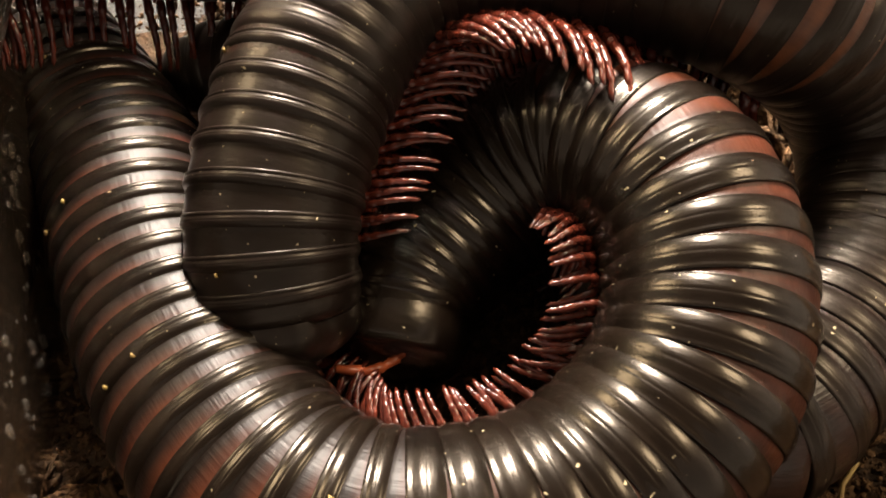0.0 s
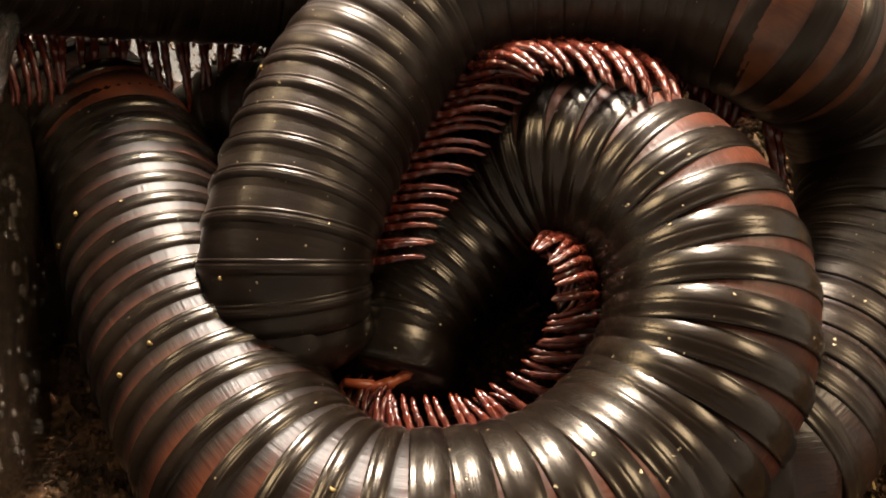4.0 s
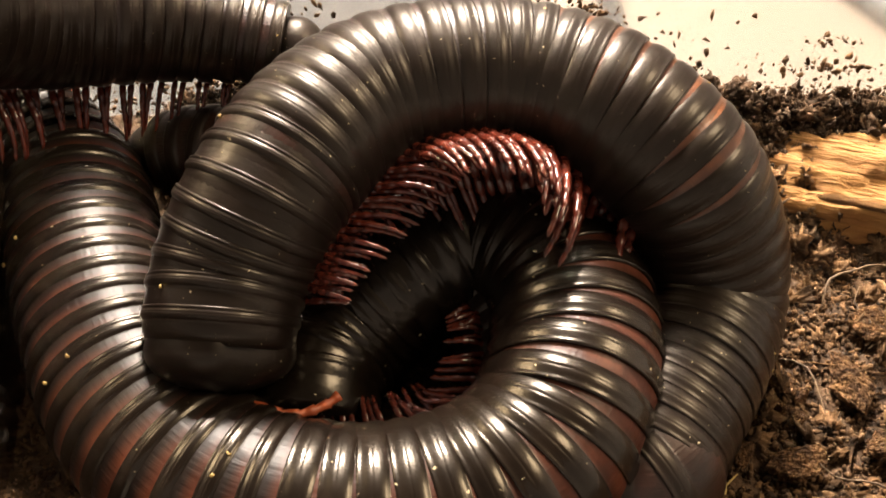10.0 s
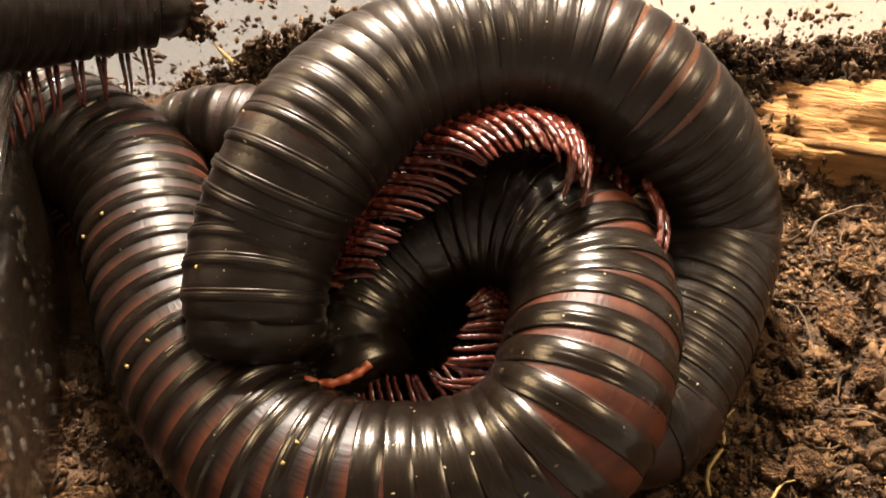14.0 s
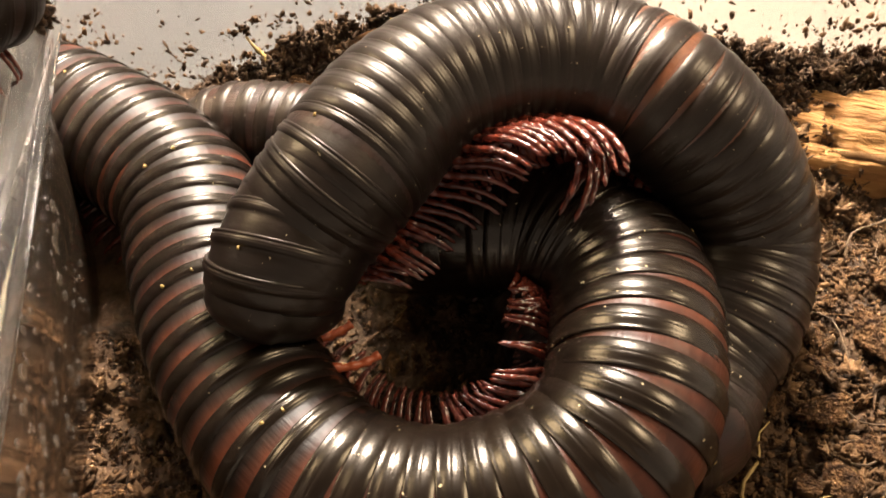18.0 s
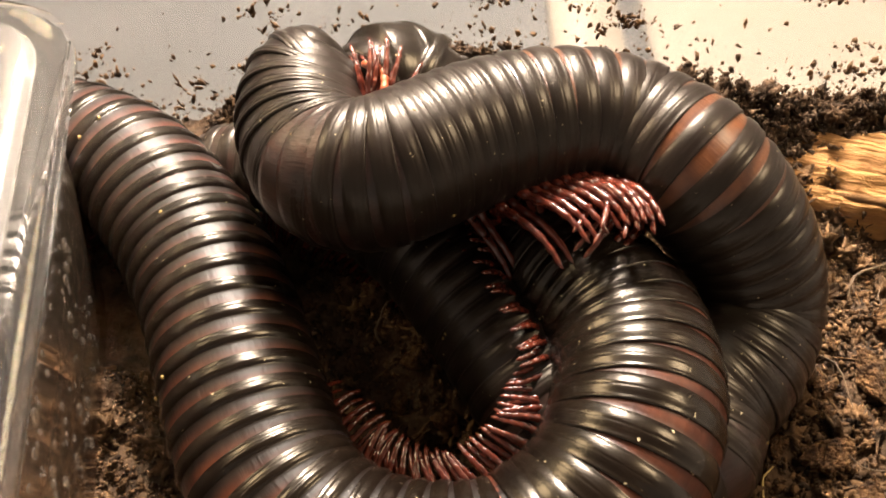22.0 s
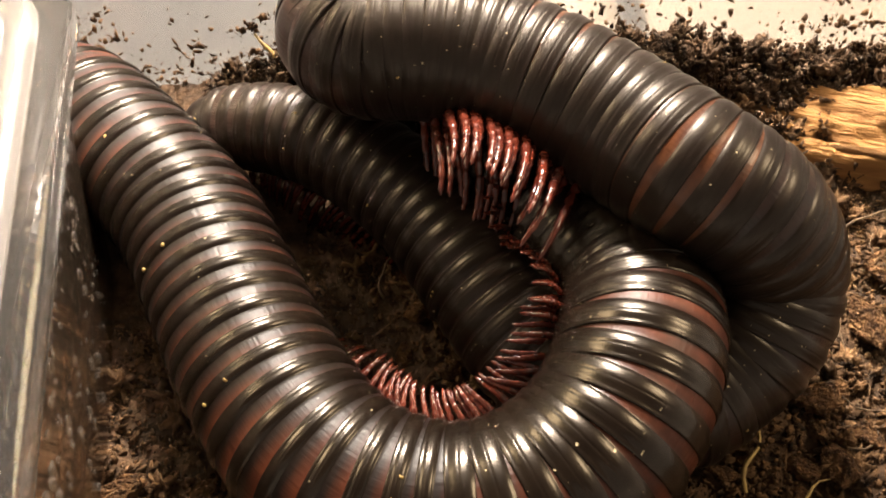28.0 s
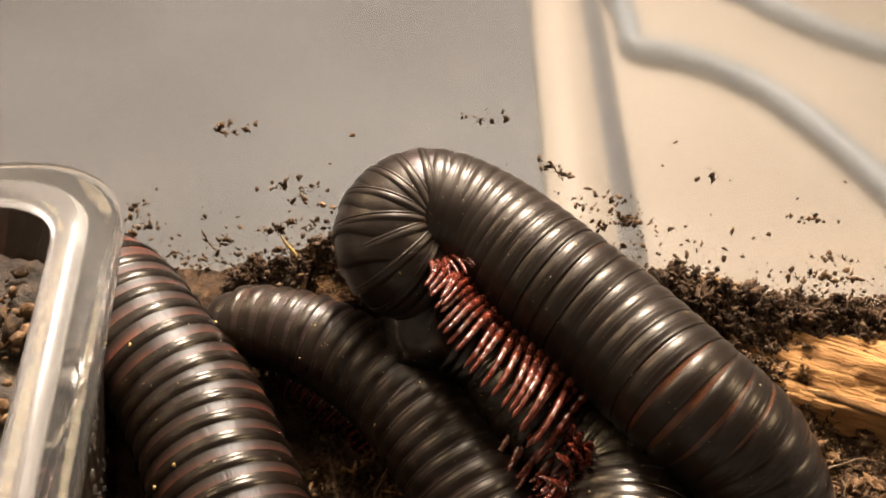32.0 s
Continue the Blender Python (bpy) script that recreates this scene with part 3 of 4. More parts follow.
riding[0] = [(-12.4, -9.9, 12.0), (-12.9, -7.4, 14.6), (-13.2, -4.5, 17.1), (-12.7, 0.0, 19.8), (-11.1, 6.4, 22.3), (-8.4, 12.9, 24.5), (-3.8, 18.6, 26.2), (4.0, 21.5, 27.3), (13.5, 21.6, 27.3), (22.6, 19.5, 27.2), (31.6, 15.8, 25.6), (40.7, 16.4, 18.0), (45.0, 12.1, 11.5), (43.1, 3.8, 9.0), (38.3, -4.3, 7.0)]
riding[2.5] = [(-10.6, -10.0, 12.0), (-10.9, -7.8, 14.6), (-11.1, -5.0, 17.1), (-10.3, -0.1, 19.8), (-8.5, 6.5, 22.3), (-5.4, 13.8, 24.5), (-0.5, 20.3, 26.2), (6.8, 22.8, 27.3), (15.4, 23.2, 27.3), (24.2, 20.6, 27.2), (32.4, 15.9, 25.6), (41.6, 17.0, 18.0), (45.7, 13.0, 11.5), (43.1, 4.4, 9.0), (38.0, -3.8, 7.0)]
riding[6] = [(-13.1, -5.1, 12.0), (-13.7, -2.6, 14.6), (-13.3, -0.2, 17.1), (-11.5, 6.1, 19.3), (-7.8, 13.4, 21.8), (-2.2, 19.7, 24.5), (6.1, 22.0, 27.1), (15.7, 22.9, 27.4), (25.0, 22.1, 27.0), (33.1, 18.6, 26.3), (42.3, 20.6, 18.0), (45.6, 15.6, 11.5), (42.7, 6.6, 9.0), (36.9, -0.9, 7.0)]
riding[9] = [(-11.4, -8.8, 17.0), (-11.3, -6.1, 19.0), (-10.8, -2.9, 21.0), (-8.3, 1.4, 24.9), (-4.7, 8.2, 27.1), (1.2, 14.9, 27.9), (9.4, 17.4, 28.5), (18.3, 17.8, 27.9), (26.1, 14.3, 27.1), (33.0, 9.9, 23.7), (37.7, 7.8, 16.0), (38.9, 4.4, 9.5), (35.4, -3.2, 8.0), (31.2, -9.8, 7.0)]
riding[13] = [(-10.1, -10.9, 17.0), (-10.1, -7.8, 19.0), (-9.4, -3.4, 21.0), (-6.9, 1.4, 24.9), (-3.3, 7.1, 27.1), (2.2, 13.4, 27.8), (9.4, 16.6, 28.3), (17.5, 18.1, 27.7), (25.6, 16.1, 27.1), (32.1, 12.5, 23.7), (37.9, 9.6, 16.0), (39.6, 5.0, 9.5), (35.5, -4.2, 8.0), (31.7, -10.7, 7.0)]
riding[17] = [(-11.5, -9.3, 18.0), (-10.6, -6.8, 21.0), (-8.6, -2.5, 22.6), (-5.5, -0.4, 27.1), (-0.8, 6.1, 28.5), (5.4, 11.7, 29.1), (13.1, 14.4, 29.1), (21.4, 14.6, 28.5), (28.4, 10.3, 28.3), (34.9, 8.5, 21.9), (38.6, 5.3, 13.5), (36.2, -2.4, 10.0), (32.2, -8.5, 7.0)]
riding[19] = [(-13.2, -4.9, 20.0), (-11.1, -2.5, 22.6), (-7.7, 1.7, 23.8), (-1.7, 10.0, 25.6), (5.5, 15.5, 26.2), (13.7, 18.5, 25.6), (21.7, 18.2, 25.0), (28.3, 12.4, 24.8), (34.5, 7.8, 20.0), (38.0, 3.6, 12.5), (35.8, -3.9, 9.0), (31.6, -8.4, 7.0)]
riding[20] = [(-13.9, 3.3, 25.6), (-12.9, 2.6, 25.3), (-11.0, 2.0, 25.0), (-8.6, 2.2, 25.0), (-4.7, 6.2, 25.0), (1.6, 11.7, 25.0), (9.7, 15.8, 25.0), (17.8, 17.2, 25.0), (23.1, 16.8, 25.0), (29.1, 11.3, 24.5), (35.1, 7.2, 19.0), (38.5, 3.3, 11.5), (35.8, -3.8, 8.5), (31.7, -8.0, 7.0)]
riding[21] = [(-13.9, 17.5, 25.0), (-15.1, 14.4, 24.5), (-14.0, 10.8, 24.0), (-10.9, 8.0, 24.0), (-6.1, 5.5, 25.6), (-0.4, 8.7, 25.6), (7.4, 13.6, 25.6), (16.2, 16.4, 25.6), (23.8, 16.0, 24.4), (29.9, 10.2, 24.2), (35.9, 6.7, 18.0), (39.1, 3.0, 10.5), (35.8, -3.8, 8.0), (31.7, -7.6, 7.0)]
riding[23] = [(-4.2, 23.8, 26.5), (-6.9, 23.0, 26.0), (-8.2, 19.3, 26.0), (-8.5, 15.6, 26.0), (-5.4, 12.6, 26.0), (-0.2, 11.9, 26.8), (6.4, 15.2, 26.8), (15.3, 17.7, 26.2), (23.7, 17.4, 25.0), (30.3, 12.1, 24.2), (36.4, 8.6, 18.0), (39.3, 4.7, 10.5), (36.3, -2.2, 8.0), (31.5, -6.8, 7.0)]
riding[24.5] = [(0.5, 24.4, 26.0), (-2.7, 24.8, 26.0), (-5.4, 22.9, 26.0), (-6.4, 19.7, 26.0), (-3.4, 16.8, 26.0), (1.8, 16.4, 27.4), (9.9, 18.1, 26.8), (19.0, 17.8, 25.6), (26.1, 12.6, 25.4), (33.1, 8.8, 22.0), (39.5, 6.2, 14.5), (38.2, -0.7, 11.0), (34.9, -4.8, 7.0)]
riding[28] = [(-0.8, 32.5, 27.4), (-4.8, 31.3, 27.4), (-7.4, 26.9, 27.4), (-7.5, 21.7, 27.4), (-4.5, 19.2, 27.4), (0.6, 18.5, 28.0), (7.5, 17.3, 27.4), (14.8, 13.8, 26.8), (21.9, 8.8, 25.6), (28.0, 2.4, 25.4), (34.7, -0.9, 22.0), (39.2, -1.9, 14.5), (37.4, -7.1, 10.0), (33.1, -10.3, 7.0)]
riding[30] = [(-2.4, 23.0, 24.0), (-4.9, 23.4, 25.2), (-5.8, 25.4, 26.4), (-4.0, 27.6, 27.4), (0.0, 27.3, 28.0), (7.5, 24.2, 27.4), (15.8, 18.9, 26.8), (22.5, 13.1, 25.6), (28.5, 6.2, 25.4), (35.7, 2.2, 22.0), (39.4, -0.4, 14.5), (38.0, -4.3, 10.0), (32.8, -8.5, 7.0)]
riding[32] = [(-1.6, 25.2, 22.6), (-4.2, 25.6, 24.4), (-5.6, 28.0, 26.2), (-4.2, 30.8, 27.4), (-0.3, 32.0, 28.0), (6.5, 29.3, 27.4), (14.3, 22.8, 26.8), (22.4, 15.6, 25.6), (29.3, 7.3, 25.4), (36.2, 2.7, 22.0), (40.5, -2.1, 14.5), (38.3, -6.9, 10.0), (34.0, -11.1, 7.0)]
riding_tail = [(36.0, -10.3, 7.0), (28.8, -13.2, 6.0), (21.9, -13.8, 6.0), (15.9, -10.8, 7.0), (11.8, -5.6, 8.0), (7.6, 0.8, 9.0), (1.8, 9.4, 10.0), (-6.0, 17.0,
    11.0), (-14.1, 22.0, 11.0), (-21.1, 24.6, 10.0), (-26.5, 26.1, 8.0)]
# where the hind part lay before it swung into the ring of the other's body
tucked_tail = [(36.0, -10.3, 7.0), (28.0, -15.5, 6.3), (22.0, -14.0, 6.0), (20.0, -7.0, 6.3), (18.0, 2.0, 7.2), (11.0, 12.5, 8.5), (1.5, 18.5, 9.5), (-6.5, 22.0, 10.5), (-14.0, 24.2, 10.5), (-21.0, 25.8, 10.0), (-26.5, 26.6, 8.0)]
SWING = ((0, 0.0), (17, 0.05), (19, 0.35), (20, 0.55), (21, 0.75), (23, 0.95), (24.5, 1.0), (32, 1.0))


def hind(t):
    u = float(np.interp(t, [a for a, _ in SWING], [b for _, b in SWING]))
    return [tuple((1 - u) * a + u * b for a, b in zip(p, q)) for p, q in zip(tucked_tail, riding_tail)]

leaving = [(10.0, 31.0, 18.8), (-2.4, 31.5, 19.8), (-9.0, 31.5, 21.8), (-17.7, 31.5, 23.8), (-23.8, 30.3, 25.8), (-29.5, 27.9, 27.8), (-34.8, 25.5, 29.8), (-38.7, 21.4, 32.8), (-42.1, 15.3, 36.8), (-46.3, 10.1, 39.8), (-75.0, 8.0, 40.8), (-95.0, 2.0, 40.8), (-110.0, -4.0, 37.0), (-121.0, -16.0, 27.0), (-128.0, -32.0, 13.0), (-131.0, -60.0, 9.5), (-130.0, -95.0, 9.0), (-125.0, -140.0, 9.0), (-110.0, -175.0, 9.0)]

COIL, FRONT, REAR, GONE = 68, 43, 32, 34


def taper(n, head=4, tail=14, low=0.55, size=1.0, start=0.80):
    return [min(1.0, start + (1 - start) * min(i / head, 1.0) ** 0.8, low + (1 - low) * min((n - 1 - i) / tail, 1.0) ** 0.7) * size for i in range(n)]


coil_root, coil_parts = millipede("glossy black giant millipede with red-brown bands, coiled on the soil", COIL, cuticle, red_band, taper(COIL, 10, 3, 0.9), (0.0, -0.024, 0.0), True, False, 0.56, sweep=24)
ride_root, ride_parts = millipede("dark grey giant millipede with brown bands, lying over its mate", FRONT + REAR, cuticle_dull, brown_band, taper(FRONT + REAR, 10, 28, 0.66, 0.91, 0.88), (0.034, -0.008, 0.0), True, True, 0.98, range(29, FRONT + 14), range(21, 32), sweep=20)
leave_root, leave_parts = millipede("dark giant millipede crawling away along the tub wall", GONE, cuticle_dull, brown_band, taper(GONE, 4, 11, 0.5, 0.95), (-0.04, 0.02, 0.0), False, True, 0.78)
for x, y, z, size, seed in ((0.0, -0.0035, -0.0055, 0.0032, 3), (0.0022, 0.0012, -0.0048, 0.0026, 5), (-0.0022, -0.0006, -0.0072, 0.0024, 8), (0.0008, -0.0048, -0.0092, 0.0022, 12)):
    clod = part("soil_clod", mesh_of("soil_clod", lump(seed, size, (1, 1, 0.9), 4, 0.75, 2.2), soil_mat), leave_parts[-1], "dark damp clod of soil stuck to the hind end")
    clod.location = (x, y, z)
LEAVE_SHIFT = [(0.0, 6), (6.0, 9), (9.0, 15.5), (10.0, 19), (11.0, 22), (12.0, 25.5), (13.0, 28.5), (13.5, 31), (14.0, 35), (14.5, 38), (16.5, 49), (17.5, 54), (18.5, 62), (20.0, 85), (23.0, 120), (32.0, 145)]

# ---- things round the animals ----


def solid(name, bm, mat, smooth=True):
    me = mesh_of(name, bm, mat)
    if not smooth:
        for f in me.polygons:
            f.use_smooth = False
    return me


def shard(seed):
    """A torn, flat-sided sliver of bark with a rough broken surface."""
    r = random.Random(seed * 13 + 3)
    bm = bmesh.new()
    bmesh.ops.create_icosphere(bm, subdivisions=4, radius=1)
    cuts = [(Vector((r.uniform(-1, 1), r.uniform(-1, 1), r.uniform(-1, 1))).normalized(), r.uniform(0.45, 0.75)) for _ in range(9)]
    off = Vector((seed * 5.3, seed * 2.1, 1.0))
    wide, thick = r.uniform(0.6, 0.85), r.uniform(0.5, 0.75)
    for v in bm.verts:
        d = v.co.normalized()
        k = 1.0
        for n, far in cuts:
            if d.dot(n) > 0.01:
                k = min(k, far / d.dot(n))
        k *= 1 + 0.16 * noise.noise(d * 3 + off) + 0.10 * noise.noise(Vector((d.x * 4, d.y * 8, d.z * 8)) + off) + 0.09 * noise.noise(d * 14 + off)
        v.co = Vector((d.x * 1.25 * k, d.y * wide * k, d.z * thick * k))
    return bm


# bark chunks that lie on the soil
chunks = [solid("bark_chunk", shard(k), bark_mat, False) for k in range(6)]
rnd = random.Random(5)
PLACED = [(47.2, -10.4, 3.3, 20), (52.0, -15.0, 2.6, 75), (55.5, -1.0, 3.9, 100), (47.0, -20.0, 2.7, 95), (42.5, -19.5, 2.0, 150), (42.0, -9.5, 1.6, 80), (61.5, 9.0, 2.6, 30), (57.0, -9.0, 2.3, 40), (63.0, -10.0, 3.0, 10), (58.5, -22.0, 3.6, 130), (49.5, -28.0, 3.2, 30),
          (41.5, -24.0, 2.0, 80), (66.0, -3.0, 3.4, 60), (60.0, 6.0, 2.8, 150), (0.5, 1.0, 2.2, 40), (-1.5, -4.0, 1.7, 100), (3.5, -7.0, 1.5, 10), (-31.0, -21.0, 2.6, 25), (-27.5, -29.0, 2.2, 70),
          (-12.5, 33.5, 3.6, 15), (-6.5, 35.5, 3.0, 100), (4.0, 36.5, 2.8, 60), (-17.0, 31.0, 2.2, 140)]


def rest(x, y, sink=0.0):
    return ground(x, y) - sink


for x, y, size, turn in PLACED:
    ob = new("bark_chunk", chunks[rnd.randrange(6)])
    size /= 1000
    ob.matrix_basis = Matrix.LocRotScale((x / 1000, y / 1000, rest(x / 1000, y / 1000) + 0.5 * size), Euler((rnd.uniform(-0.3, 0.3), rnd.uniform(-0.3, 0.3), radians(turn))), (size,) * 3)
    tagged(ob, "rough brown chunk of bark lying on the soil", "bark", "bark chunks")
# a long brown piece of bark on the heap by the far wall
slab_mesh = solid("bark_slab", shard(9), bark_mat, False)
for x, y, z, sx, sy, sz, turn, tilt in ((0.0100, 0.0362, 0.0012, 0.0075, 0.0030, 0.0040, 4, -5), (-0.0095, 0.0360, 0.0010, 0.0070, 0.0026, 0.0026, -4, -30)):
    ob = new("bark_slab", slab_mesh)
    ob.matrix_basis = Matrix.LocRotScale((x, y, rest(x, y) + z), Euler((0.3, radians(tilt), radians(turn))), (sx, sy, sz))
    tagged(ob, "long yellow-brown bark slab lying on the heaped soil", "bark", "bark chunks")
spots = 0
while spots < 150:
    x, y = rnd.uniform(0.034, 0.085), rnd.uniform(-0.05, 0.014)
    if spots > 115:
        x, y = rnd.uniform(-0.034, -0.018), rnd.uniform(-0.045, -0.018)
    if any(math.hypot(x * 1000 - a, y * 1000 - b) < c + 1.6 for a, b, c, _ in PLACED):
        continue
    size = rnd.uniform(0.0009, 0.0022)
    ob = new("bark_chunk", chunks[rnd.randrange(6)])
    ob.matrix_basis = Matrix.LocRotScale((x, y, rest(x, y) + 0.3 * size), Euler((rnd.uniform(-0.6, 0.6), rnd.uniform(-0.6, 0.6), rnd.uniform(0, 6.3))), (size,) * 3)
    tagged(ob, "small brown bark crumb lying on the soil", "bark", "bark chunks")
    spots += 1


def scatter(name, mat, seed, count, place, low, high, label, category, sub=1, long=1.0, rough=0.8, flat=False):
    """Many loose bits as one heap."""
    r = random.Random(seed)
    shapes = []
    for k in range(10):
        bm = lump(seed + k * 1.9, 1.0, (long * r.uniform(0.8, 1.3), r.uniform(0.45, 1) if long < 2 else 0.22, r.uniform(0.3, 0.8) if long < 2 else 0.16), sub, rough, 2.6)
        shapes.append((np.array([v.co for v in bm.verts]), [[v.index for v in f.verts] for f in bm.faces]))
        bm.free()
    verts, faces, base = [], [], 0
    for _ in range(count):
        at = place(r)
        v, f = shapes[r.randrange(10)]
        size = low + (high - low) * r.random() ** 3.2
        turn = Euler((r.uniform(-0.5, 0.5), r.uniform(-0.5, 0.5), r.uniform(0, 6.3))) if flat or long > 1.5 else Euler((r.uniform(0, 6.3), r.uniform(0, 6.3), r.uniform(0, 6.3)))
        verts.append((v * size) @ np.array(turn.to_matrix()).T + np.array(at))
        faces.extend([[i + base for i in q] for q in f])
        base += len(v)
    me = bpy.data.meshes.new(name)
    me.from_pydata(np.vstack(verts).tolist(), [], faces)
    me.polygons.foreach_set("use_smooth", [long < 2] * len(me.polygons))
    me.materials.append(mat)
    return tagged(new(name, me), label, category, kind="stuff")


def on_soil(r):
    k = r.random()
    if k < 0.5:
        x, y = r.uniform(0.028, 0.082), r.uniform(-0.048, 0.034)
    elif k < 0.72:
        x, y = r.uniform(-0.055, -0.012), r.uniform(-0.055, 0.0)
    elif k < 0.9:
        x, y = r.uniform(-0.028, 0.095), r.uniform(0.022, 0.039)
    else:
        x, y = r.uniform(-0.015, 0.025), r.uniform(-0.022, 0.02)
    return x, y, ground(x, y) + 0.0002


def heap(r):
    x = r.choice((r.uniform(0.035, 0.095), r.uniform(-0.03, 0.02), r.uniform(-0.026, 0.1)))
    y = WALL_Y - 0.001 - abs(r.gauss(0, 0.0045))
    return x, y, ground(x, y) + abs(r.gauss(0, 0.0016)) * (1 if y > 0.033 else 0.3)


CLUMPS = [(rnd.uniform(-0.05, 0.09), abs(rnd.gauss(0, 0.011)) + 0.002) for _ in range(38)]


def on_wall(r):
    """Dirt on the far wall: thick just above the soil, thin higher up, in clumps and singly."""
    x = r.uniform(-0.06, 0.10)
    z = min(r.expovariate(1 / 0.0042), 0.045)
    if r.random() < 0.4:
        cx, cz = CLUMPS[r.randrange(len(CLUMPS))]
        x, z = cx + r.gauss(0, 0.0016), cz + r.gauss(0, 0.0006)
    return x, WALL_Y - 0.0002, ground(x, WALL_Y) - 0.001 + z


scatter("soil_crumbs", crumb_mat, 11, 2000, on_soil, 0.0003, 0.0017, "loose dark crumbs of soil and bark", "soil", 3, 1.3, 1.15)
scatter("soil_dust", crumb_mat, 17, 34000, on_soil, 0.00016, 0.00062, "fine dark crumbs of soil", "soil")
scatter("root_fibres", crumb_mat, 19, 1300, on_soil, 0.0002, 0.0009, "short brown fibres and bark slivers in the soil", "fibre", 1, 3.4)
scatter("soil_heap", soil_mat, 23, 1500, heap, 0.0003, 0.0015, "dark lumpy soil heaped against the clear wall", "soil", 3, 1.0, 1.15)
scatter("heap_dust", soil_mat, 29, 13000, heap, 0.00015, 0.0007, "fine dark soil heaped against the clear wall", "soil")
scatter("wall_dirt", crumb_mat, 31, 4200, on_wall, 0.00005, 0.00060, "dark specks of soil stuck to the clear wall", "dirt")

# rotten wood at the far side
wood = tagged(new("rotten_wood"), "pale yellow-brown rotten wood piece with long grain, half buried", "wood")
wood.matrix_basis = pose(0.0700, 0.0298, 0.0005, 0, -3, -19)
bm = bmesh.new()
nx, ny = 90, 40
grid = []
for i in range(nx):
    row = []
    u = i / (nx - 1)
    for j in range(ny):
        v = j / (ny - 1)
        a = math.pi * (0.02 + 0.96 * v)
        w = 0.0108 * (1 + 0.10 * math.sin(5 * u + 1) + 0.06 * noise.noise(Vector((u * 5, 0, 2))))
        ridge = 0.0011 * noise.noise(Vector((u * 3, v * 9, 1))) + 0.0009 * noise.noise(Vector((u * 5, v * 30, 4))) + 0.0006 * noise.noise(Vector((u * 30, v * 40, 6)))
        end = 1 - 0.35 * max(0, 1 - u / 0.08)
        row.append(bm.verts.new(((u - 0.5) * 0.070 + 0.002 * noise.noise(Vector((0, v * 8, 9))) * (u < 0.1), -math.cos(a) * (w + ridge) * end, (math.sin(a) * (0.0088 + ridge * 1.6)) * end - 0.0005)))
    grid.append(row)
for i in range(nx - 1):
    for j in range(ny - 1):
        bm.faces.new((grid[i][j], grid[i + 1][j], grid[i + 1][j + 1], grid[i][j + 1]))
bm.faces.new([grid[0][j] for j in range(ny)])
bm.faces.new([grid[-1][j] for j in range(ny)][::-1])
part("wood_core", mesh_of("wood_core", bm, wood_mat), wood)
splinter = bmesh.new()
tube(splinter, [(-0.5, 0, 0), (-0.2, 0.01, 0.02), (0.2, -0.01, 0.015), (0.5, 0.01, 0)], [0.012, 0.03, 0.026, 0.006], 6)
splinter_me = mesh_of("splinter", splinter, wood_mat)
for k in range(9):
    v, u = rnd.uniform(0.15, 0.85), rnd.uniform(-0.02, 0.03)
    sp = part("splinter", splinter_me, wood)
    a = math.pi * v
    sp.matrix_basis = Matrix.LocRotScale((u, -math.cos(a) * 0.0111, math.sin(a) * 0.0090), Euler((0, rnd.uniform(-0.08, 0.08), rnd.uniform(-0.1, 0.1))), (rnd.uniform(0.008, 0.022),) * 3)

# straws and root fibres
root_mat = material("brown_root", (0.105, 0.062, 0.027), 0.75, second=(0.045, 0.026, 0.012), scale=900)
STRAWS = [(-0.0215, 0.0345, 0.0085, 100, 62, 0.0006), (0.036, -0.022, 0.011, 62, 6, 0.00035), (0.039, -0.027, 0.009, 40, 10, 0.0003)]
ROOTS = [(0.056, 0.0105, 0.013, 25, 6, 0.00028), (0.051, 0.004, 0.010, 80, 12, 0.00024), (0.060, -0.014, 0.011, 160, 5, 0.00022), (-0.004, 0.004, 0.006, 70, 30, 0.00028), (-0.029, -0.012, 0.009, 30, 8, 0.00024),
         (0.053, -0.006, 0.014, 130, 3, 0.0002), (0.047, 0.008, 0.012, 60, 4, 0.0002), (0.064, 0.002, 0.012, 100, 5, 0.0002), (0.045, -0.017, 0.010, 20, 8, 0.00024)]
for kind, mat, words, rows in (("straw", straw_mat, "yellow dry straw sticking out of the soil", STRAWS), ("root", root_mat, "thin brown root lying in the loose soil", ROOTS)):
    for x, y, length, turn, tilt, thick in rows:
        thick *= 0.62
        bm = bmesh.new()
        bend = rnd.uniform(-0.3, 0.3)
        tube(bm, [(u * length, bend * length * math.sin(u * 3) + 0.05 * length * math.sin(u * 9), 0.06 * length * math.sin(u * 5)) for u in (0, 0.12, 0.24, 0.36, 0.48, 0.6, 0.72, 0.84, 1)],
             [thick * k for k in (1, 1.1, 1.05, 1, 0.95, 0.9, 0.8, 0.65, 0.35)], 6)
        ob = new(kind, mesh_of(kind, bm, mat))
        ob.matrix_basis = Matrix.Translation((x, y, ground(x, y) + thick + 0.0004)) @ Matrix.Rotation(radians(turn), 4, "Z") @ Matrix.Rotation(radians(-tilt), 4, "Y")
        tagged(ob, words, kind, kind + "s in the soil")

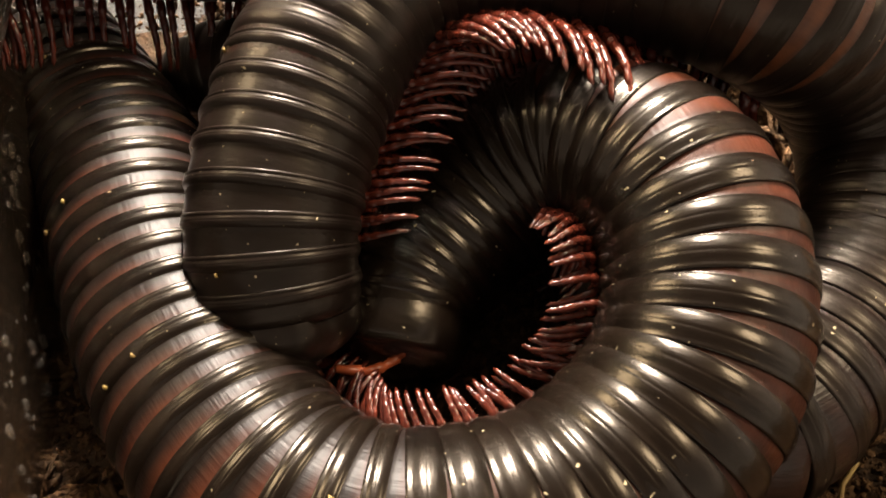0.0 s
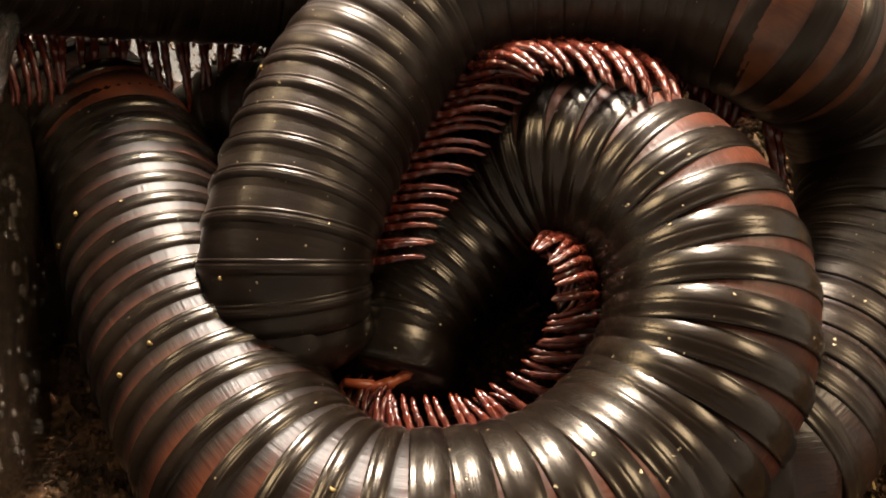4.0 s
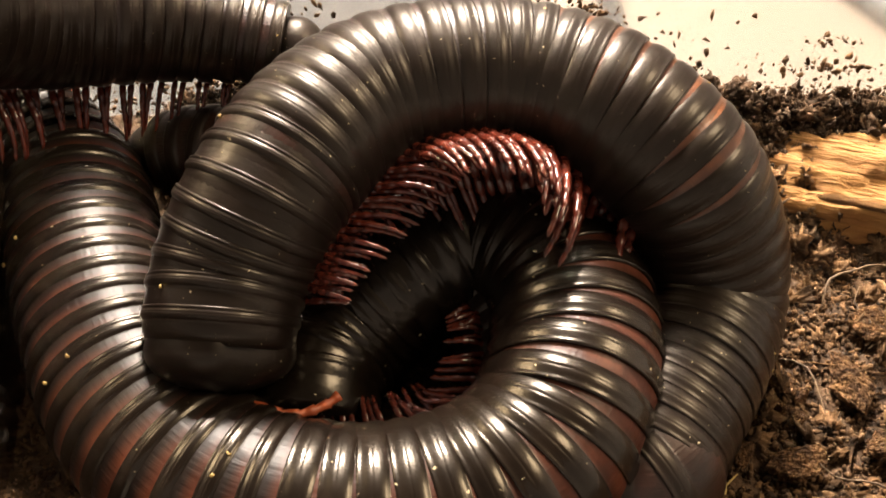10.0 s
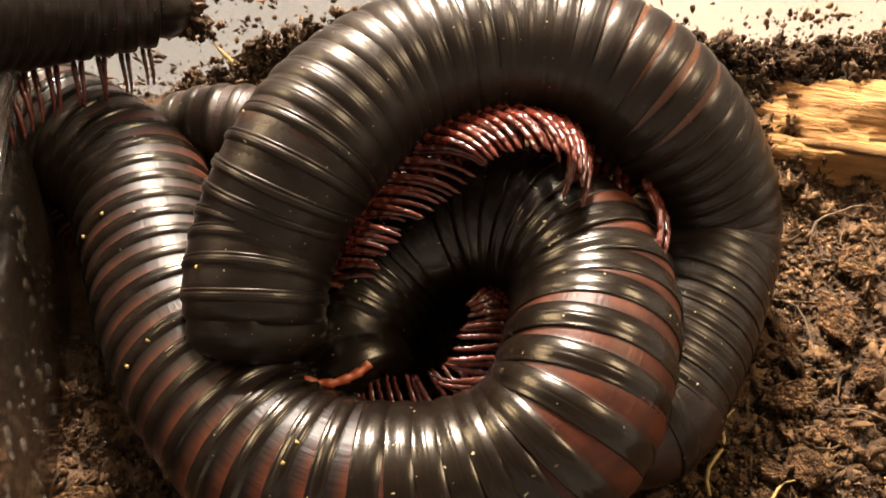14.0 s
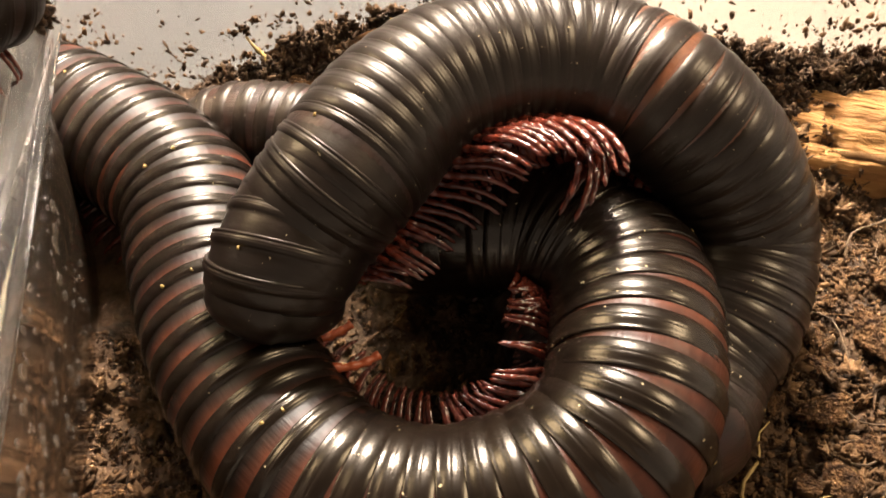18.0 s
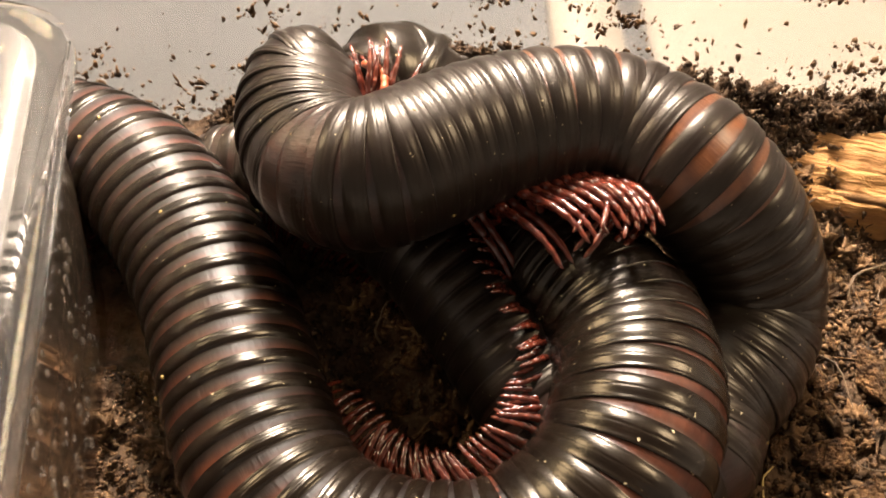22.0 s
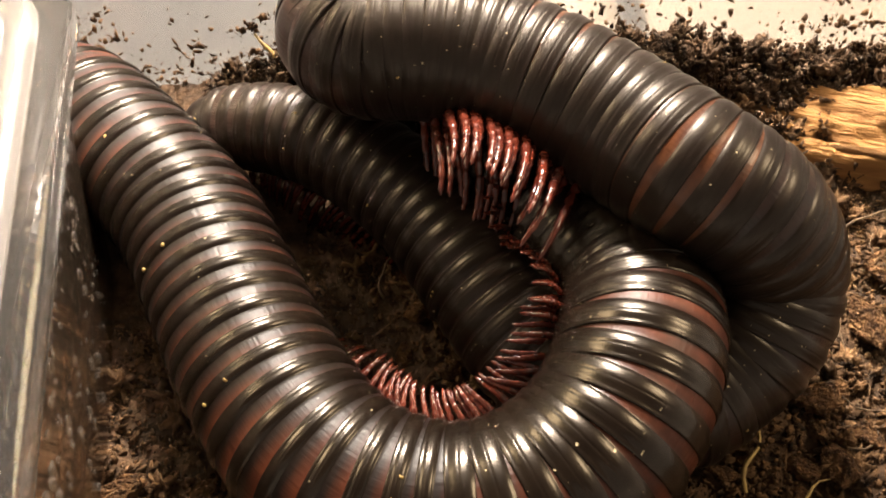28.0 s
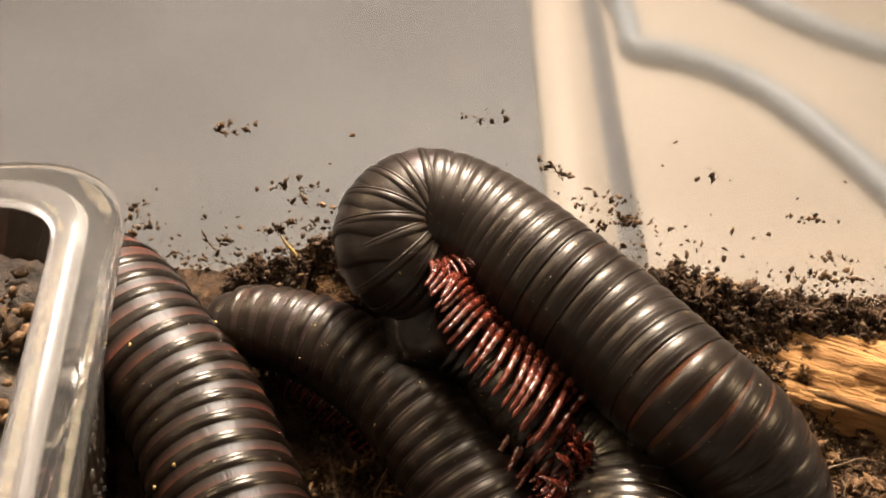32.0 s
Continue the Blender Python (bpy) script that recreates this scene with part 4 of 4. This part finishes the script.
# the clear plastic tray beside the animals
tray = tagged(new("plastic_tray"), "clear plastic tray with a rounded rim, beaded with water", "tray")
tray.matrix_basis = pose(-0.0686, -0.0222, 0.0, 0, 0, 10)
HX, HY = 0.038, 0.050
bm = bmesh.new()
loft(bm, [ring_at(HX - 0.0038, HY - 0.0050, 0.024, -0.001), ring_at(HX - 0.0030, HY - 0.0045, 0.024, 0.0005), ring_at(HX - 0.0026, HY - 0.0028, 0.014, 0.0285), ring_at(HX - 0.0036, HY - 0.0038, 0.013, 0.0285),
          ring_at(HX - 0.0046, HY - 0.0058, 0.023, 0.0015)], True)
side = part("side_wall", mesh_of("side_wall", bm, tray_mat), tray)
bm = bmesh.new()
loft(bm, [ring_at(HX - 0.0036, HY - 0.0036, 0.0095, 0.0290), ring_at(HX - 0.0034, HY - 0.0034, 0.0097, 0.0298), ring_at(HX - 0.0042, HY - 0.0042, 0.0092, 0.0306), ring_at(HX - 0.0060, HY - 0.0060, 0.0085, 0.0308),
          ring_at(HX - 0.0066, HY - 0.0066, 0.008, 0.0306), ring_at(HX - 0.0074, HY - 0.0074, 0.007, 0.0298), ring_at(HX - 0.0070, HY - 0.0070, 0.008, 0.0288), ring_at(HX - 0.0062, HY - 0.0062, 0.008, 0.0295)], True)
rim = part("rim", mesh_of("rim", bm, rim_mat), tray, "rounded plastic rim, whitened in its colour for a mirrored lamp")
bm = bmesh.new()
loft(bm, [ring_at(HX - 0.0038, HY - 0.0038, 0.0095, 0.0291), ring_at(HX - 0.0004, HY - 0.0004, 0.012, 0.0291), ring_at(HX - 0.0003, HY - 0.0003, 0.012, 0.0284), ring_at(HX + 0.0003, HY + 0.0003, 0.012, 0.0283),
          ring_at(HX + 0.0003, HY + 0.0003, 0.012, 0.0296), ring_at(HX - 0.0001, HY - 0.0001, 0.012, 0.0300), ring_at(HX - 0.0006, HY - 0.0006, 0.0118, 0.0298), ring_at(HX - 0.0038, HY - 0.0038, 0.0095, 0.0297)], True)
lip = part("lip", mesh_of("lip", bm, lip_mat), tray, "thin clear outer lip of the rim")
bm = bmesh.new()
bmesh.ops.create_icosphere(bm, subdivisions=2, radius=1)
for v in bm.verts:
    v.co = v.co * (1 + 0.25 * noise.noise(v.co * 1.4))
BEAD = mesh_of("water_bead", bm, bead_mat)
drops = []
for k in range(150):
    y, z = rnd.uniform(-HY + 0.028, HY - 0.028), rnd.uniform(0.003, 0.026)
    size = 0.00018 + 0.0005 * rnd.random() ** 2
    bead = part("water_bead", BEAD, tray)
    bead.matrix_basis = Matrix.LocRotScale((HX - 0.0029 + 0.0004 * z / 0.028, y, z), Euler((rnd.uniform(-0.5, 0.5), 0, 0)), (0.5 * size, size, size * rnd.uniform(1.0, 1.6)))
    drops.append(bead)
for ob in (side, rim, lip, *drops):
    ob.visible_shadow = False
bm = bmesh.new()
rows = loft(bm, [ring_at(HX - 0.0052, HY - 0.0068, 0.022, 0.0016), ring_at(HX - 0.0048, HY - 0.0062, 0.018, 0.0105), ring_at(HX - 0.0046, HY - 0.0056, 0.015, 0.0200)]
            + [ring_at(HX * k, HY * k, 0.014 * k, 0.0200 + 0.0012 * (1 - k)) for k in (0.8, 0.7, 0.6, 0.5, 0.4, 0.3, 0.2, 0.1)])
bm.faces.new(rows[-1])
bmesh.ops.subdivide_edges(bm, edges=bm.edges[:], cuts=2, use_grid_fill=True)
for v in bm.verts:
    if v.co.z > 0.018:
        v.co.z += 0.0022 * noise.noise(v.co * 160) + 0.0012 * noise.noise(v.co * 480)
tray_soil = new("soil_filling", mesh_of("soil_filling", bm, wet_soil))
tray_soil.matrix_basis = tray.matrix_basis.copy()
tagged(tray_soil, "wet brown soil filling the clear tray", "soil")


def in_tray(r):
    x, y = r.uniform(-HX + 0.009, HX - 0.007), r.uniform(-HY + 0.010, HY - 0.010)
    at = tray.matrix_basis @ Vector((x, y, 0.0204 + 0.0008 * r.random()))
    return at.x, at.y, at.z


scatter("tray_soil_crumbs", crumb_mat, 37, 1500, in_tray, 0.0003, 0.0018, "dark wet crumbs of soil in the clear tray", "soil")


def motions():
    """The slow crawl of the three animals."""
    def key(parts, root, poses):
        back = Matrix.Translation(root.location).inverted()
        for i, ob in enumerate(parts):
            rows = [(t, back @ p[i]) for t, p in poses]
            if rows[0][0] > 0:
                rows.insert(0, (0.0, rows[0][1]))
            if rows[-1][0] < 32:
                rows.append((32.0, rows[-1][1]))
            keep = ob.scale.copy()
            walk(ob, rows)
            ob.scale = keep

    def telescoped(t):
        """How far the rings slide into one another: in the front, and later on the climbing side too."""
        later = max(0.0, min(1.0, (t - 16) / 3))
        return lambda p, a: 1 + 0.30 * max(0.0, min(1.0, (0.040 - a) / 0.02)) + 0.30 * later * max(0.0, min(1.0, (p[0] - 0.012) / 0.008, (p[1] + 0.017) / 0.008))

    key(coil_parts, coil_root, [(t, frames(resample((coiled_tail + line)[::-1], COIL, telescoped(t), 0.00305), twist=110.0 * max(0.0, min(1.0, (t - 17.5) / 3.5)))) for t, line in sorted(coiled.items())])
    def crowded(t):
        """The rider's rings stand closer in its front, more so once the front is curled."""
        return lambda p, a: 1 + (0.15 + 0.55 * max(0.0, min(1.0, (t - 17) / 3))) * max(0.0, min(1.0, (0.034 - a) / 0.012)) + 0.2 * max(0.0, min(1.0, (p[0] - 0.020) / 0.008))

    key(ride_parts, ride_root, [(t, frames(along_both(line, hind(t), FRONT, REAR, crowded(t)), 62.0, -14.0, -38.0, 0.0,
                                           36.0 * max(0.0, min(1.0, (t - 17) / 3, (29 - t) / 3)), float(np.interp(t, (19, 21, 24.5, 27, 30, 32), (0, 0, 6, 12, 19, 28))))) for t, line in sorted(riding.items())])
    whole = resample(leaving, 400)
    length = float(np.linalg.norm(np.diff(whole, axis=0), axis=1).sum())
    poses = []
    for t, mm in LEAVE_SHIFT:
        s = mm / 1000 + PITCH * 0.92 * np.arange(GONE)[::-1]
        far = np.linspace(0, length, 400)
        spots = [np.array([np.interp(v, far, whole[:, k]) for k in range(3)]) for v in s]
        poses.append((t, frames(np.array(spots), 0.0, 0.0)))
    key(leave_parts, leave_root, poses)


motions()
